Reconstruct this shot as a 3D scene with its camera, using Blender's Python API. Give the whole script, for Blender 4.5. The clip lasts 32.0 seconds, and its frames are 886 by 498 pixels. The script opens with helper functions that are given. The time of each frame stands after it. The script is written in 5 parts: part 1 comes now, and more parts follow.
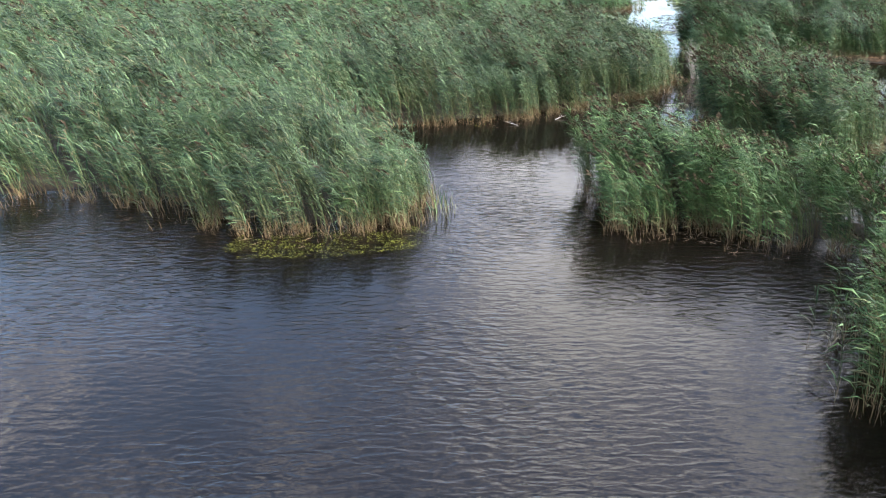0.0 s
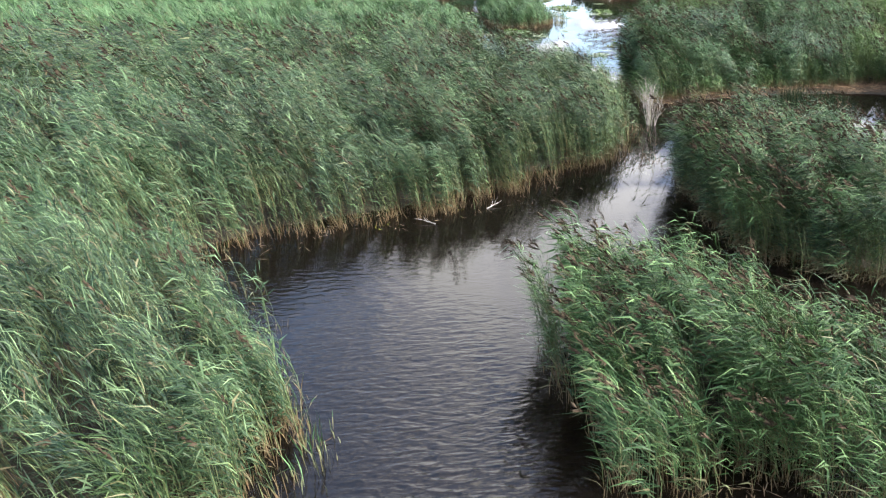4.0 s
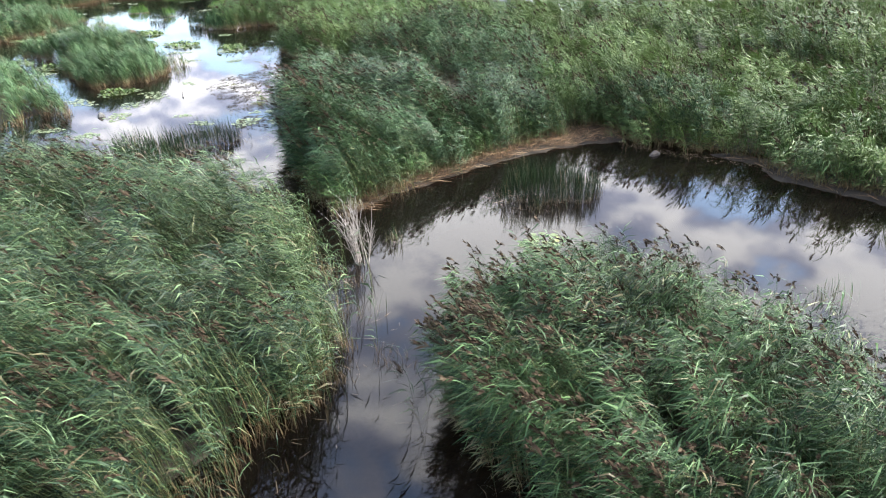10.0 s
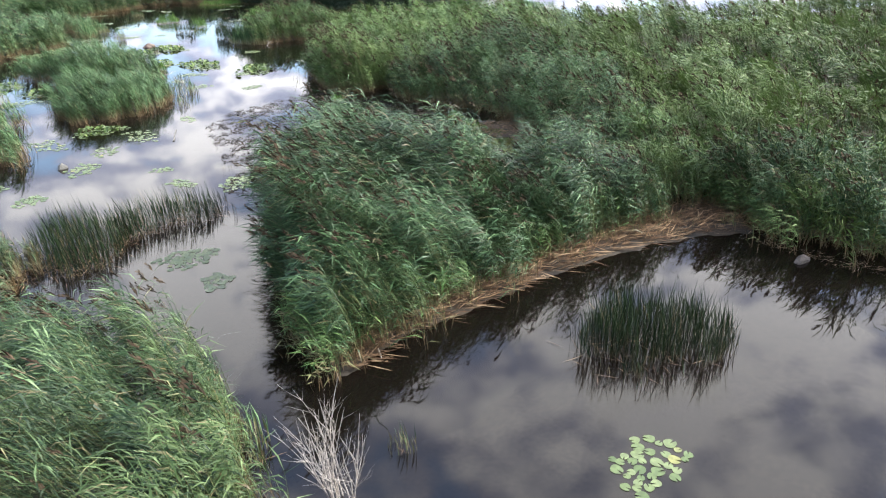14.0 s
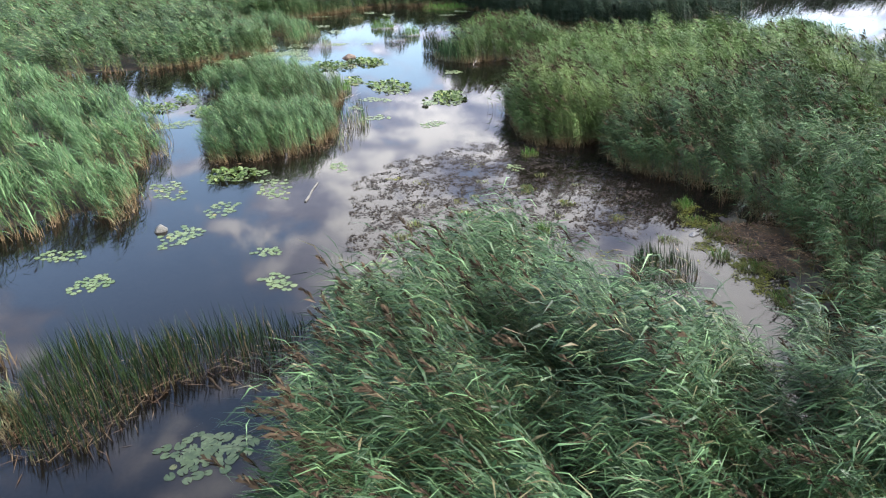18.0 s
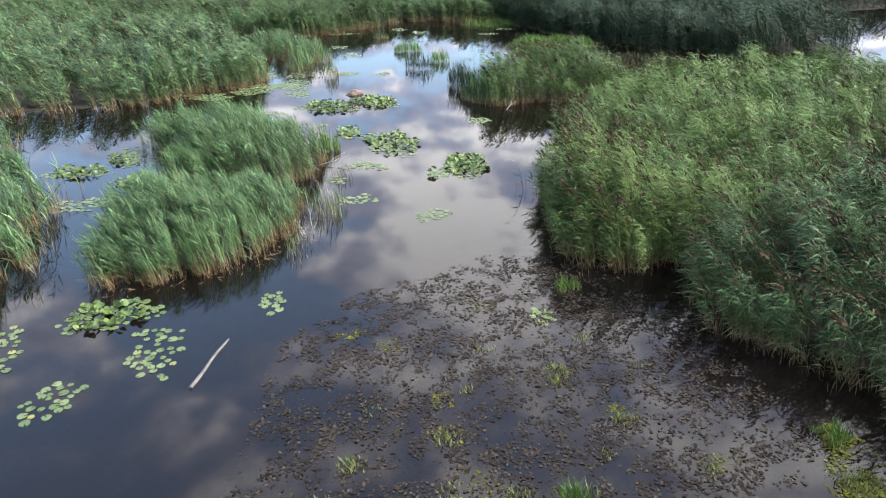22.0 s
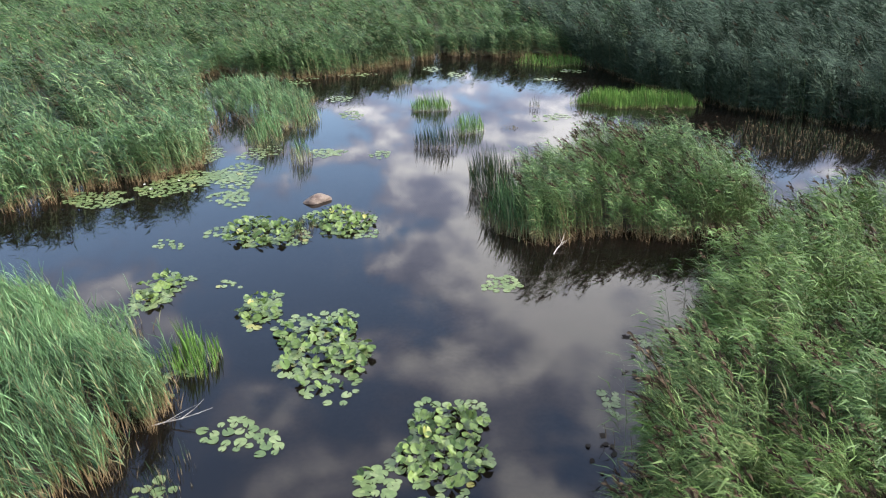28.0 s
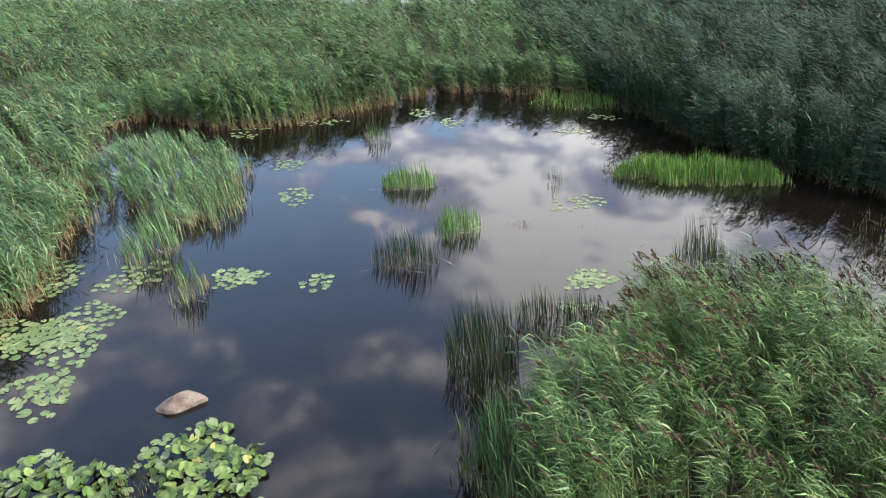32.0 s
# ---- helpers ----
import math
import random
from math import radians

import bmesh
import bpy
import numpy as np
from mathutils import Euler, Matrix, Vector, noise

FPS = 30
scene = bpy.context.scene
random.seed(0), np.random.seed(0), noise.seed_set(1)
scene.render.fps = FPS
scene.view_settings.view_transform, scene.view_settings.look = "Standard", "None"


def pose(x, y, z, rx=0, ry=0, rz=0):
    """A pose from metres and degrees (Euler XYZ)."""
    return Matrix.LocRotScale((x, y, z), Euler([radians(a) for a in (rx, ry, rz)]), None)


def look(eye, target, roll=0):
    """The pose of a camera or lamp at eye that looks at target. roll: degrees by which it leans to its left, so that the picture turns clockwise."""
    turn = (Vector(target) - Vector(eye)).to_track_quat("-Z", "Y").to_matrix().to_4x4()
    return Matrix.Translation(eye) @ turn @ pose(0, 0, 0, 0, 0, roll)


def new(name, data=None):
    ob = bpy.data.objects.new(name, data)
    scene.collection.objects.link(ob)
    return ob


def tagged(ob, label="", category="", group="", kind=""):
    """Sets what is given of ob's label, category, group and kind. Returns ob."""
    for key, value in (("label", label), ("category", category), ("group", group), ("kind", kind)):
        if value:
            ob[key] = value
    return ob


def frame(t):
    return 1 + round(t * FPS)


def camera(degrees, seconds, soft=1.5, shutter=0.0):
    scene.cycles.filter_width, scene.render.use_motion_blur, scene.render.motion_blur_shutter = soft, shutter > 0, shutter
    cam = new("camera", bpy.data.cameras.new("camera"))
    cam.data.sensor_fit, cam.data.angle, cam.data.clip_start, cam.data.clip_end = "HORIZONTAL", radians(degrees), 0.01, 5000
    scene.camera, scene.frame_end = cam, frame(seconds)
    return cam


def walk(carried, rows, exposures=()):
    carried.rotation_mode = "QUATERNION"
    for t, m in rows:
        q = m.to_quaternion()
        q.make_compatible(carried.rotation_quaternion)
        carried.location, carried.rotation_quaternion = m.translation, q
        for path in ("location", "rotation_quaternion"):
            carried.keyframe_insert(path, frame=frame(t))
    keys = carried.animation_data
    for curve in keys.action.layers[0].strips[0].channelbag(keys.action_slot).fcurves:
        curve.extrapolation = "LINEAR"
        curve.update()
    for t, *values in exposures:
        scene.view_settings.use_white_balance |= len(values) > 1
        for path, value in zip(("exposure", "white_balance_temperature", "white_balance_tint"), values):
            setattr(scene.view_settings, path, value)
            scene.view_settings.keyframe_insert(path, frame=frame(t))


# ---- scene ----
cam = camera(64.6, 32.0, soft=1.2)
METRES, EYE, TILT, LEAN, TURN = 99.5, 10.0, -25.66, 0.0, 0.0
ROWS = [
    (0.0, 0.0, 0.0, 0.0, 0.0, 0.0, -0.0),
    (0.5, 0.0012, 0.0137, 0.0061, 0.05, -0.02, -0.01),
    (1.0, 0.0024, 0.0276, 0.0123, 0.09, -0.02, -0.02),
    (1.5, 0.0036, 0.0415, 0.0192, 0.14, -0.03, -0.05),
    (2.0, 0.0048, 0.0552, 0.0264, 0.12, -0.05, -0.06),
    (2.5, 0.0063, 0.0693, 0.0341, -0.65, -0.08, 0.3),
    (3.0, 0.008, 0.0834, 0.0416, -2.07, -0.1, 0.96),
    (3.5, 0.0097, 0.0974, 0.0493, -4.14, -0.21, 1.93),
    (5.5, 0.0192, 0.1512, 0.0773, -13.04, -0.74, 6.14),
    (6.0, 0.0222, 0.1642, 0.0839, -14.14, -0.86, 6.61),
    (6.5, 0.026, 0.1766, 0.0902, -16.93, -1.18, 7.82),
    (7.0, 0.03, 0.1887, 0.0964, -20.56, -1.7, 9.42),
    (7.5, 0.0346, 0.2002, 0.1027, -23.89, -2.26, 10.91),
    (8.0, 0.0395, 0.2116, 0.1085, -27.7, -2.99, 12.52),
    (8.5, 0.045, 0.2228, 0.1143, -31.99, -3.96, 14.22),
    (9.0, 0.0508, 0.2336, 0.1201, -33.52, -4.33, 14.79),
    (9.5, 0.0575, 0.2441, 0.1248, -33.52, -4.31, 14.84),
    (10.0, 0.0649, 0.254, 0.1295, -33.4, -4.23, 14.89),
    (10.5, 0.0727, 0.2639, 0.1346, -33.36, -4.26, 14.9),
    (11.0, 0.0807, 0.274, 0.1398, -33.28, -4.22, 14.88),
    (11.5, 0.0891, 0.2844, 0.1443, -33.17, -4.15, 14.91),
    (12.0, 0.0973, 0.2947, 0.1487, -33.12, -4.15, 14.89),
    (12.5, 0.1058, 0.3048, 0.153, -33.06, -4.11, 14.89),
    (13.0, 0.1142, 0.3148, 0.1575, -32.64, -4.01, 14.72),
    (13.5, 0.1229, 0.3245, 0.1623, -31.22, -3.68, 14.24),
    (14.0, 0.1319, 0.3348, 0.1671, -28.8, -3.06, 13.27),
    (14.5, 0.141, 0.3446, 0.1726, -24.98, -2.29, 11.69),
    (15.0, 0.1499, 0.3557, 0.178, -20.06, -1.37, 9.6),
    (15.5, 0.1585, 0.367, 0.1835, -14.66, -0.64, 7.09),
    (17.5, 0.189, 0.4142, 0.2065, -11.1, -0.37, 5.41),
    (18.0, 0.1955, 0.4265, 0.2128, -11.08, -0.4, 5.37),
    (18.5, 0.2016, 0.4391, 0.2193, -11.08, -0.4, 5.33),
    (19.0, 0.2075, 0.4523, 0.2257, -11.06, -0.37, 5.31),
    (19.5, 0.2132, 0.4658, 0.2324, -11.08, -0.33, 5.25),
    (20.0, 0.219, 0.4794, 0.2394, -11.02, -0.33, 5.2),
    (20.5, 0.2248, 0.4941, 0.2464, -9.64, -0.2, 4.57),
    (21.0, 0.23, 0.5078, 0.253, -8.63, -0.12, 4.06),
    (21.5, 0.2356, 0.5227, 0.2602, -7.91, -0.1, 3.71),
    (22.0, 0.2413, 0.5374, 0.2675, -6.96, -0.05, 3.29),
    (22.5, 0.2468, 0.5516, 0.2747, -6.69, -0.02, 3.11),
    (23.0, 0.2522, 0.5655, 0.2819, -6.68, -0.03, 3.11),
    (23.5, 0.2572, 0.5796, 0.289, -6.7, -0.01, 3.06),
    (24.0, 0.2617, 0.5939, 0.2959, -6.52, 0.03, 2.92),
    (24.5, 0.2657, 0.6084, 0.3033, -6.02, 0.04, 2.64),
    (25.0, 0.2695, 0.6231, 0.3103, -5.49, 0.08, 2.4),
    (25.5, 0.2735, 0.638, 0.3174, -4.89, 0.1, 2.1),
    (27.5, 0.2884, 0.696, 0.3448, -2.12, 0.3, 0.87),
    (28.0, 0.2914, 0.7102, 0.3515, -1.44, 0.34, 0.52),
    (28.5, 0.2942, 0.7247, 0.3586, -0.86, 0.35, 0.23),
    (29.0, 0.2969, 0.7397, 0.3659, -0.43, 0.34, 0.04),
    (29.5, 0.2991, 0.7555, 0.3735, -0.35, 0.37, -0.04),
    (30.0, 0.3014, 0.7715, 0.3812, -0.3, 0.36, 0.0),
    (30.5, 0.3035, 0.7874, 0.3887, -0.3, 0.35, -0.03),
    (31.0, 0.3057, 0.8035, 0.3964, -0.28, 0.34, -0.03),
    (31.5, 0.3077, 0.8197, 0.4042, -0.23, 0.35, -0.04),
    (32.0, 0.3098, 0.8361, 0.4119, -0.21, 0.36, -0.03),
]
walk(cam, [(t, pose(0, 0, EYE, TILT, LEAN, TURN) @ pose(METRES * x, METRES * y, METRES * z, 90 + pitch, roll, yaw)) for t, x, y, z, yaw, pitch, roll in ROWS],
     exposures=[(0, 1.60), (4, 1.68), (7, 1.74), (10, 1.74), (14, 1.50), (18, 1.38), (24, 1.30), (28, 1.26), (32, 1.28)])

# ---- light: a cloudy late-summer sky, sun veiled, from the east ----
SUN_WAY = Vector((0.80, -0.30, 0.62)).normalized()
sun_data = bpy.data.lights.new("sun", "SUN")
sun_data.energy, sun_data.angle, sun_data.color = 3.8, radians(7), (1.0, 0.97, 0.925)
sun = new("sun", sun_data)
sun.matrix_world = look(SUN_WAY * 200, (0, 0, 0))

CLOUD_SCALE, CLOUD_SHIFT, CLOUD_COVER = 5.0, (3.1, 1.7, 0.0), 0.485
# thicker and thinner parts of the cloud: azimuth from north to east, elevation, width (degrees), amount
CLOUD_BANKS = [(-24, 21, 14, -0.10), (-13, 47, 11, -0.05), (-13, 36, 7, 0.03), (-26, 33, 7, 0.03), (-6, 29, 5, -0.03), (12, 9, 9, -0.10), (13, 19, 10, 0.13), (10, 26, 9, 0.12), (18, 36, 10, 0.03), (30, 36, 9, 0.06), (31, 26, 8, 0.09), (40, 22, 8, 0.10), (48, 28, 10, 0.10), (48, 41, 10, 0.12), (58, 35, 8, 0.10), (55, 24.5, 5, 0.08), (60.5, 18, 4.5, -0.15), (68, 25, 9, 0.14), (72, 17, 6, 0.06)]


def tree(holder):
    holder.use_nodes = True
    nt = holder.node_tree
    nt.nodes.clear()

    def node(kind, **settings):
        n = nt.nodes.new(kind)
        for key, value in settings.items():
            if key in n.inputs:
                n.inputs[key].default_value = value
            else:
                setattr(n, key, value)
        return n

    def wire(a, b, out=0):
        nt.links.new(a.outputs[out], b)

    return nt, node, wire


def ramp(n, *stops):
    e = n.color_ramp.elements
    while len(e) < len(stops):
        e.new(0.5)
    for k, (at, c) in zip(e, stops):
        k.position, k.color = at, (*c, 1) if len(c) == 3 else c
    return n


def grey(v):
    return (v, v, v)


def build_world():
    w = bpy.data.worlds.new("sky")
    scene.world = w
    nt, node, wire = tree(w)
    sky = node("ShaderNodeTexSky", sky_type="NISHITA", sun_disc=False, sun_elevation=math.asin(SUN_WAY.z), sun_rotation=math.atan2(SUN_WAY.x, SUN_WAY.y))
    clear = node("ShaderNodeBackground", Strength=0.235)
    wire(sky, clear.inputs["Color"])
    co = node("ShaderNodeTexCoord")
    parts = node("ShaderNodeSeparateXYZ")
    wire(co, parts.inputs[0])
    lift = node("ShaderNodeMath", operation="ADD")
    lift.inputs[1].default_value = 0.22
    wire(parts, lift.inputs[0], 2)
    floor_ = node("ShaderNodeMath", operation="MAXIMUM")
    floor_.inputs[1].default_value = 0.05
    wire(lift, floor_.inputs[0])
    flat = node("ShaderNodeVectorMath", operation="DIVIDE")
    wire(co, flat.inputs[0])
    wire(floor_, flat.inputs[1])
    shift = node("ShaderNodeVectorMath", operation="ADD")
    shift.inputs[1].default_value = CLOUD_SHIFT
    wire(flat, shift.inputs[0])
    big = node("ShaderNodeTexNoise", Scale=CLOUD_SCALE, Detail=8.0, Roughness=0.56, Distortion=0.3)
    wire(shift, big.inputs["Vector"])
    density = big
    for az, el, width, amount in CLOUD_BANKS:
        az, el = radians(az), radians(el)
        dot = node("ShaderNodeVectorMath", operation="DOT_PRODUCT")
        dot.inputs[1].default_value = (math.sin(az) * math.cos(el), math.cos(az) * math.cos(el), math.sin(el))
        wire(co, dot.inputs[0])
        near = node("ShaderNodeMapRange", interpolation_type="SMOOTHSTEP")
        for k, v in enumerate((math.cos(radians(width * 1.5)), 1.0, 0.0, amount)):
            near.inputs[k + 1].default_value = v
        wire(dot, near.inputs[0], 1)
        more = node("ShaderNodeMath", operation="ADD")
        wire(density, more.inputs[0])
        wire(near, more.inputs[1])
        density = more
    cover = ramp(node("ShaderNodeValToRGB"), (CLOUD_COVER - 0.06, grey(0.10)), (CLOUD_COVER + 0.05, grey(1)))
    wire(density, cover.inputs[0])
    tone = node("ShaderNodeTexNoise", Scale=CLOUD_SCALE * 1.7, Detail=4.0, Roughness=0.5)
    wire(shift, tone.inputs["Vector"])
    lit = node("ShaderNodeMath", operation="MULTIPLY_ADD")
    lit.inputs[1].default_value = 0.6
    wire(density, lit.inputs[0])
    half = node("ShaderNodeMath", operation="MULTIPLY")
    half.inputs[1].default_value = 0.45
    wire(tone, half.inputs[0])
    wire(half, lit.inputs[2])
    shade = ramp(node("ShaderNodeValToRGB"), (0.45, (0.25, 0.30, 0.45)), (0.55, (0.45, 0.48, 0.62)), (0.66, (1.06, 1.05, 1.07)))
    wire(lit, shade.inputs[0])
    cloud = node("ShaderNodeBackground", Strength=1.25)
    wire(shade, cloud.inputs["Color"])
    mix = node("ShaderNodeMixShader")
    wire(cover, mix.inputs[0])
    wire(clear, mix.inputs[1])
    wire(cloud, mix.inputs[2])
    out = node("ShaderNodeOutputWorld")
    wire(mix, out.inputs[0])


build_world()


# ---- materials ----
def blend(nt, node, wire, fac, a, b):
    m = node("ShaderNodeMix", data_type="RGBA")
    for src, slot in ((fac, 0), (a, 6), (b, 7)):
        if isinstance(src, tuple):
            m.inputs[slot].default_value = (*src, 1)
        elif isinstance(src, float):
            m.inputs[slot].default_value = src
        else:
            nt.links.new(src, m.inputs[slot])
    return m.outputs[2]


def leaf_material(name, dark, mid, light, straw, patch=5.0, straw_at=0.45, thin=0.09, rough=0.5, straw_share=0.5, sheen=0.2):
    """Leaves and stems: patches some metres wide, clumps, and each blade a little its own; dry straw colour at the foot."""
    m = bpy.data.materials.new(name)
    nt, node, wire = tree(m)
    geo = node("ShaderNodeNewGeometry")
    wide = node("ShaderNodeTexNoise", Scale=1 / patch, Detail=2.0)
    clump = node("ShaderNodeTexNoise", Scale=1.6, Detail=2.0)
    wire(geo, wide.inputs["Vector"])
    wire(geo, clump.inputs["Vector"])
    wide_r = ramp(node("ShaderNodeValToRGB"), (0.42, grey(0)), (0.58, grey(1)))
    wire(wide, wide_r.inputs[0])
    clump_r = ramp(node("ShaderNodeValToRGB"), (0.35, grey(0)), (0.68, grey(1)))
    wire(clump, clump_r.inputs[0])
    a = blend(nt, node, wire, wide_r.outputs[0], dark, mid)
    rnd = node("ShaderNodeMath", operation="POWER")
    rnd.inputs[1].default_value = 5.0
    nt.links.new(geo.outputs["Random Per Island"], rnd.inputs[0])
    half = node("ShaderNodeMath", operation="MULTIPLY_ADD")
    half.inputs[1].default_value, half.inputs[2].default_value = 0.13, 0.0
    wire(clump_r, half.inputs[0])
    both = node("ShaderNodeMath", operation="MULTIPLY_ADD", use_clamp=True)
    both.inputs[1].default_value = 1.0
    wire(rnd, both.inputs[0])
    wire(half, both.inputs[2])
    b = blend(nt, node, wire, both.outputs[0], a, tuple(min(1.0, 1.25 * v) for v in light))
    # some blades dry out
    dry = node("ShaderNodeMath", operation="MULTIPLY")
    dry.inputs[1].default_value = 7.13
    nt.links.new(geo.outputs["Random Per Island"], dry.inputs[0])
    frac = node("ShaderNodeMath", operation="FRACT")
    wire(dry, frac.inputs[0])
    sep = node("ShaderNodeSeparateXYZ")
    wire(geo, sep.inputs[0])
    foot = node("ShaderNodeMapRange")
    foot.inputs[1].default_value, foot.inputs[2].default_value = straw_at * 0.5, straw_at * 1.7
    foot.inputs[3].default_value, foot.inputs[4].default_value = 1.0, 0.05
    wire(sep, foot.inputs[0], 2)
    pick = node("ShaderNodeMath", operation="LESS_THAN")
    wire(frac, pick.inputs[0])
    wire(foot, pick.inputs[1])
    scaled = node("ShaderNodeMath", operation="MULTIPLY")
    scaled.inputs[1].default_value = straw_share
    wire(pick, scaled.inputs[0])
    c = blend(nt, node, wire, scaled.outputs[0], b, straw)
    bsdf = node("ShaderNodeBsdfPrincipled", Roughness=rough)
    nt.links.new(c, bsdf.inputs["Base Color"])
    bsdf.inputs["Specular IOR Level"].default_value = sheen
    back = node("ShaderNodeBsdfTranslucent")
    nt.links.new(c, back.inputs[0])
    mix = node("ShaderNodeMixShader")
    mix.inputs[0].default_value = thin
    wire(bsdf, mix.inputs[1])
    wire(back, mix.inputs[2])
    out = node("ShaderNodeOutputMaterial")
    wire(mix, out.inputs[0])
    return m


def surface(name, low, high, scale=3.0, fine=40.0, rough=0.8, bump=0.3, spots=None, depth=0.02):
    m = bpy.data.materials.new(name)
    nt, node, wire = tree(m)
    geo = node("ShaderNodeNewGeometry")
    n1 = node("ShaderNodeTexNoise", Scale=scale, Detail=5.0)
    n2 = node("ShaderNodeTexNoise", Scale=fine, Detail=3.0)
    wire(geo, n1.inputs["Vector"])
    wire(geo, n2.inputs["Vector"])
    r1 = ramp(node("ShaderNodeValToRGB"), (0.33, low), (0.67, high))
    wire(n1, r1.inputs[0])
    r2 = ramp(node("ShaderNodeValToRGB"), (0.3, grey(0.55)), (0.7, grey(1.25)))
    wire(n2, r2.inputs[0])
    mul = node("ShaderNodeMix", data_type="RGBA", blend_type="MULTIPLY")
    mul.inputs[0].default_value = 1.0
    wire(r1, mul.inputs[6])
    wire(r2, mul.inputs[7])
    colour = mul.outputs[2]
    if spots:
        n3 = node("ShaderNodeTexNoise", Scale=scale * 0.35, Detail=4.0)
        wire(geo, n3.inputs["Vector"])
        r3 = ramp(node("ShaderNodeValToRGB"), (0.52, grey(0)), (0.62, grey(1)))
        wire(n3, r3.inputs[0])
        colour = blend(nt, node, wire, r3.outputs[0], colour, spots)
    bsdf = node("ShaderNodeBsdfPrincipled", Roughness=rough)
    nt.links.new(colour, bsdf.inputs["Base Color"])
    if bump:
        b = node("ShaderNodeBump", Strength=bump, Distance=depth)
        wire(n2, b.inputs["Height"])
        wire(b, bsdf.inputs["Normal"])
    out = node("ShaderNodeOutputMaterial")
    wire(bsdf, out.inputs[0])
    return m


def water_material():
    """Clear brown bog water: gloss by its index of refraction, the rest passes to the bed; wind ripples stronger on the open south pool."""
    m = bpy.data.materials.new("bog_water")
    nt, node, wire = tree(m)
    geo = node("ShaderNodeNewGeometry")
    turn = node("ShaderNodeMapping")
    turn.inputs["Rotation"].default_value = (0, 0, radians(-12))
    turn.inputs["Scale"].default_value = (0.32, 1.0, 1.0)
    wire(geo, turn.inputs["Vector"])
    waves = node("ShaderNodeTexNoise", Scale=6.2, Detail=1.6, Roughness=0.45, Distortion=0.6)
    wire(turn, waves.inputs["Vector"])
    sep = node("ShaderNodeSeparateXYZ")
    wire(geo, sep.inputs[0])
    south = node("ShaderNodeMapRange")
    for k, v in enumerate((22.0, 37.0, 1.0, 0.0)):
        south.inputs[k + 1].default_value = v
    wire(sep, south.inputs[0], 1)
    gusts = node("ShaderNodeTexNoise", Scale=0.12, Detail=2.0)
    wire(geo, gusts.inputs["Vector"])
    gust_r = ramp(node("ShaderNodeValToRGB"), (0.42, grey(0.25)), (0.58, grey(1.0)))
    wire(gusts, gust_r.inputs[0])
    amount = node("ShaderNodeMath", operation="MULTIPLY")
    wire(south, amount.inputs[0])
    wire(gust_r, amount.inputs[1])
    bump = node("ShaderNodeBump", Distance=0.058)
    wire(amount, bump.inputs["Strength"])
    wire(waves, bump.inputs["Height"])
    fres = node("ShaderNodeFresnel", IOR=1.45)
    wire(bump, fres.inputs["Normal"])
    gloss = node("ShaderNodeBsdfGlossy", Roughness=0.03)
    gloss.inputs["Color"].default_value = (1, 1, 1, 1)
    wire(bump, gloss.inputs["Normal"])
    # shallow and clear over the mudflat, stained and deep elsewhere
    flat = node("ShaderNodeVectorMath", operation="DISTANCE")
    flat.inputs[1].default_value = (28.5, 71.0, 0.0)
    wire(geo, flat.inputs[0])
    deep = node("ShaderNodeMapRange", interpolation_type="SMOOTHSTEP")
    for k, v in enumerate((8.0, 15.0, 0.0, 1.0)):
        deep.inputs[k + 1].default_value = v
    wire(flat, deep.inputs[0], 1)
    clear = node("ShaderNodeBsdfTransparent")
    nt.links.new(blend(nt, node, wire, deep.outputs[0], (0.38, 0.30, 0.24), (0.30, 0.205, 0.13)), clear.inputs[0])
    # silt and peat held in the water
    silt = node("ShaderNodeBsdfDiffuse")
    nt.links.new(blend(nt, node, wire, deep.outputs[0], (0.012, 0.0095, 0.0085), (0.0085, 0.0066, 0.0052)), silt.inputs[0])
    body = node("ShaderNodeMixShader")
    body.inputs[0].default_value = 0.5
    wire(clear, body.inputs[1])
    wire(silt, body.inputs[2])
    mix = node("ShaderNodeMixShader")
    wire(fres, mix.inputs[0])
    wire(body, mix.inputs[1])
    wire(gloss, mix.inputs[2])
    out = node("ShaderNodeOutputMaterial")
    wire(mix, out.inputs[0])
    return m


STRAW = (0.225, 0.162, 0.09)
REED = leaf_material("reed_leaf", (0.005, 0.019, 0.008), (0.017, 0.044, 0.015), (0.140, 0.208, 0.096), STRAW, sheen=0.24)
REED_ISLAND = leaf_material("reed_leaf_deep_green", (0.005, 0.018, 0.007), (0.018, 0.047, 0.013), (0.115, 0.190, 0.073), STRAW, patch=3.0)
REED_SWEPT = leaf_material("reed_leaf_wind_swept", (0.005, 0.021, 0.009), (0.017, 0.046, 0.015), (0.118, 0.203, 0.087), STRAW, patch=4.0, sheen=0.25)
MEADOW = leaf_material("meadow_blade", (0.036, 0.076, 0.022), (0.072, 0.130, 0.040), (0.200, 0.290, 0.125), STRAW, patch=4.0, straw_at=0.2)
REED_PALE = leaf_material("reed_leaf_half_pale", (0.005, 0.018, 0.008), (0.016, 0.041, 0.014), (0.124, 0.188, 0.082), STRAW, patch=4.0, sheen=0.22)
REED_BROWN = leaf_material("reed_leaf_flowering", (0.028, 0.058, 0.018), (0.084, 0.130, 0.034), (0.140, 0.196, 0.072), STRAW, patch=5.0, sheen=0.12, straw_share=0.3)
REED_POINT = leaf_material("reed_leaf_vivid", (0.011, 0.036, 0.010), (0.032, 0.074, 0.019), (0.145, 0.232, 0.088), STRAW, patch=3.0, sheen=0.2)
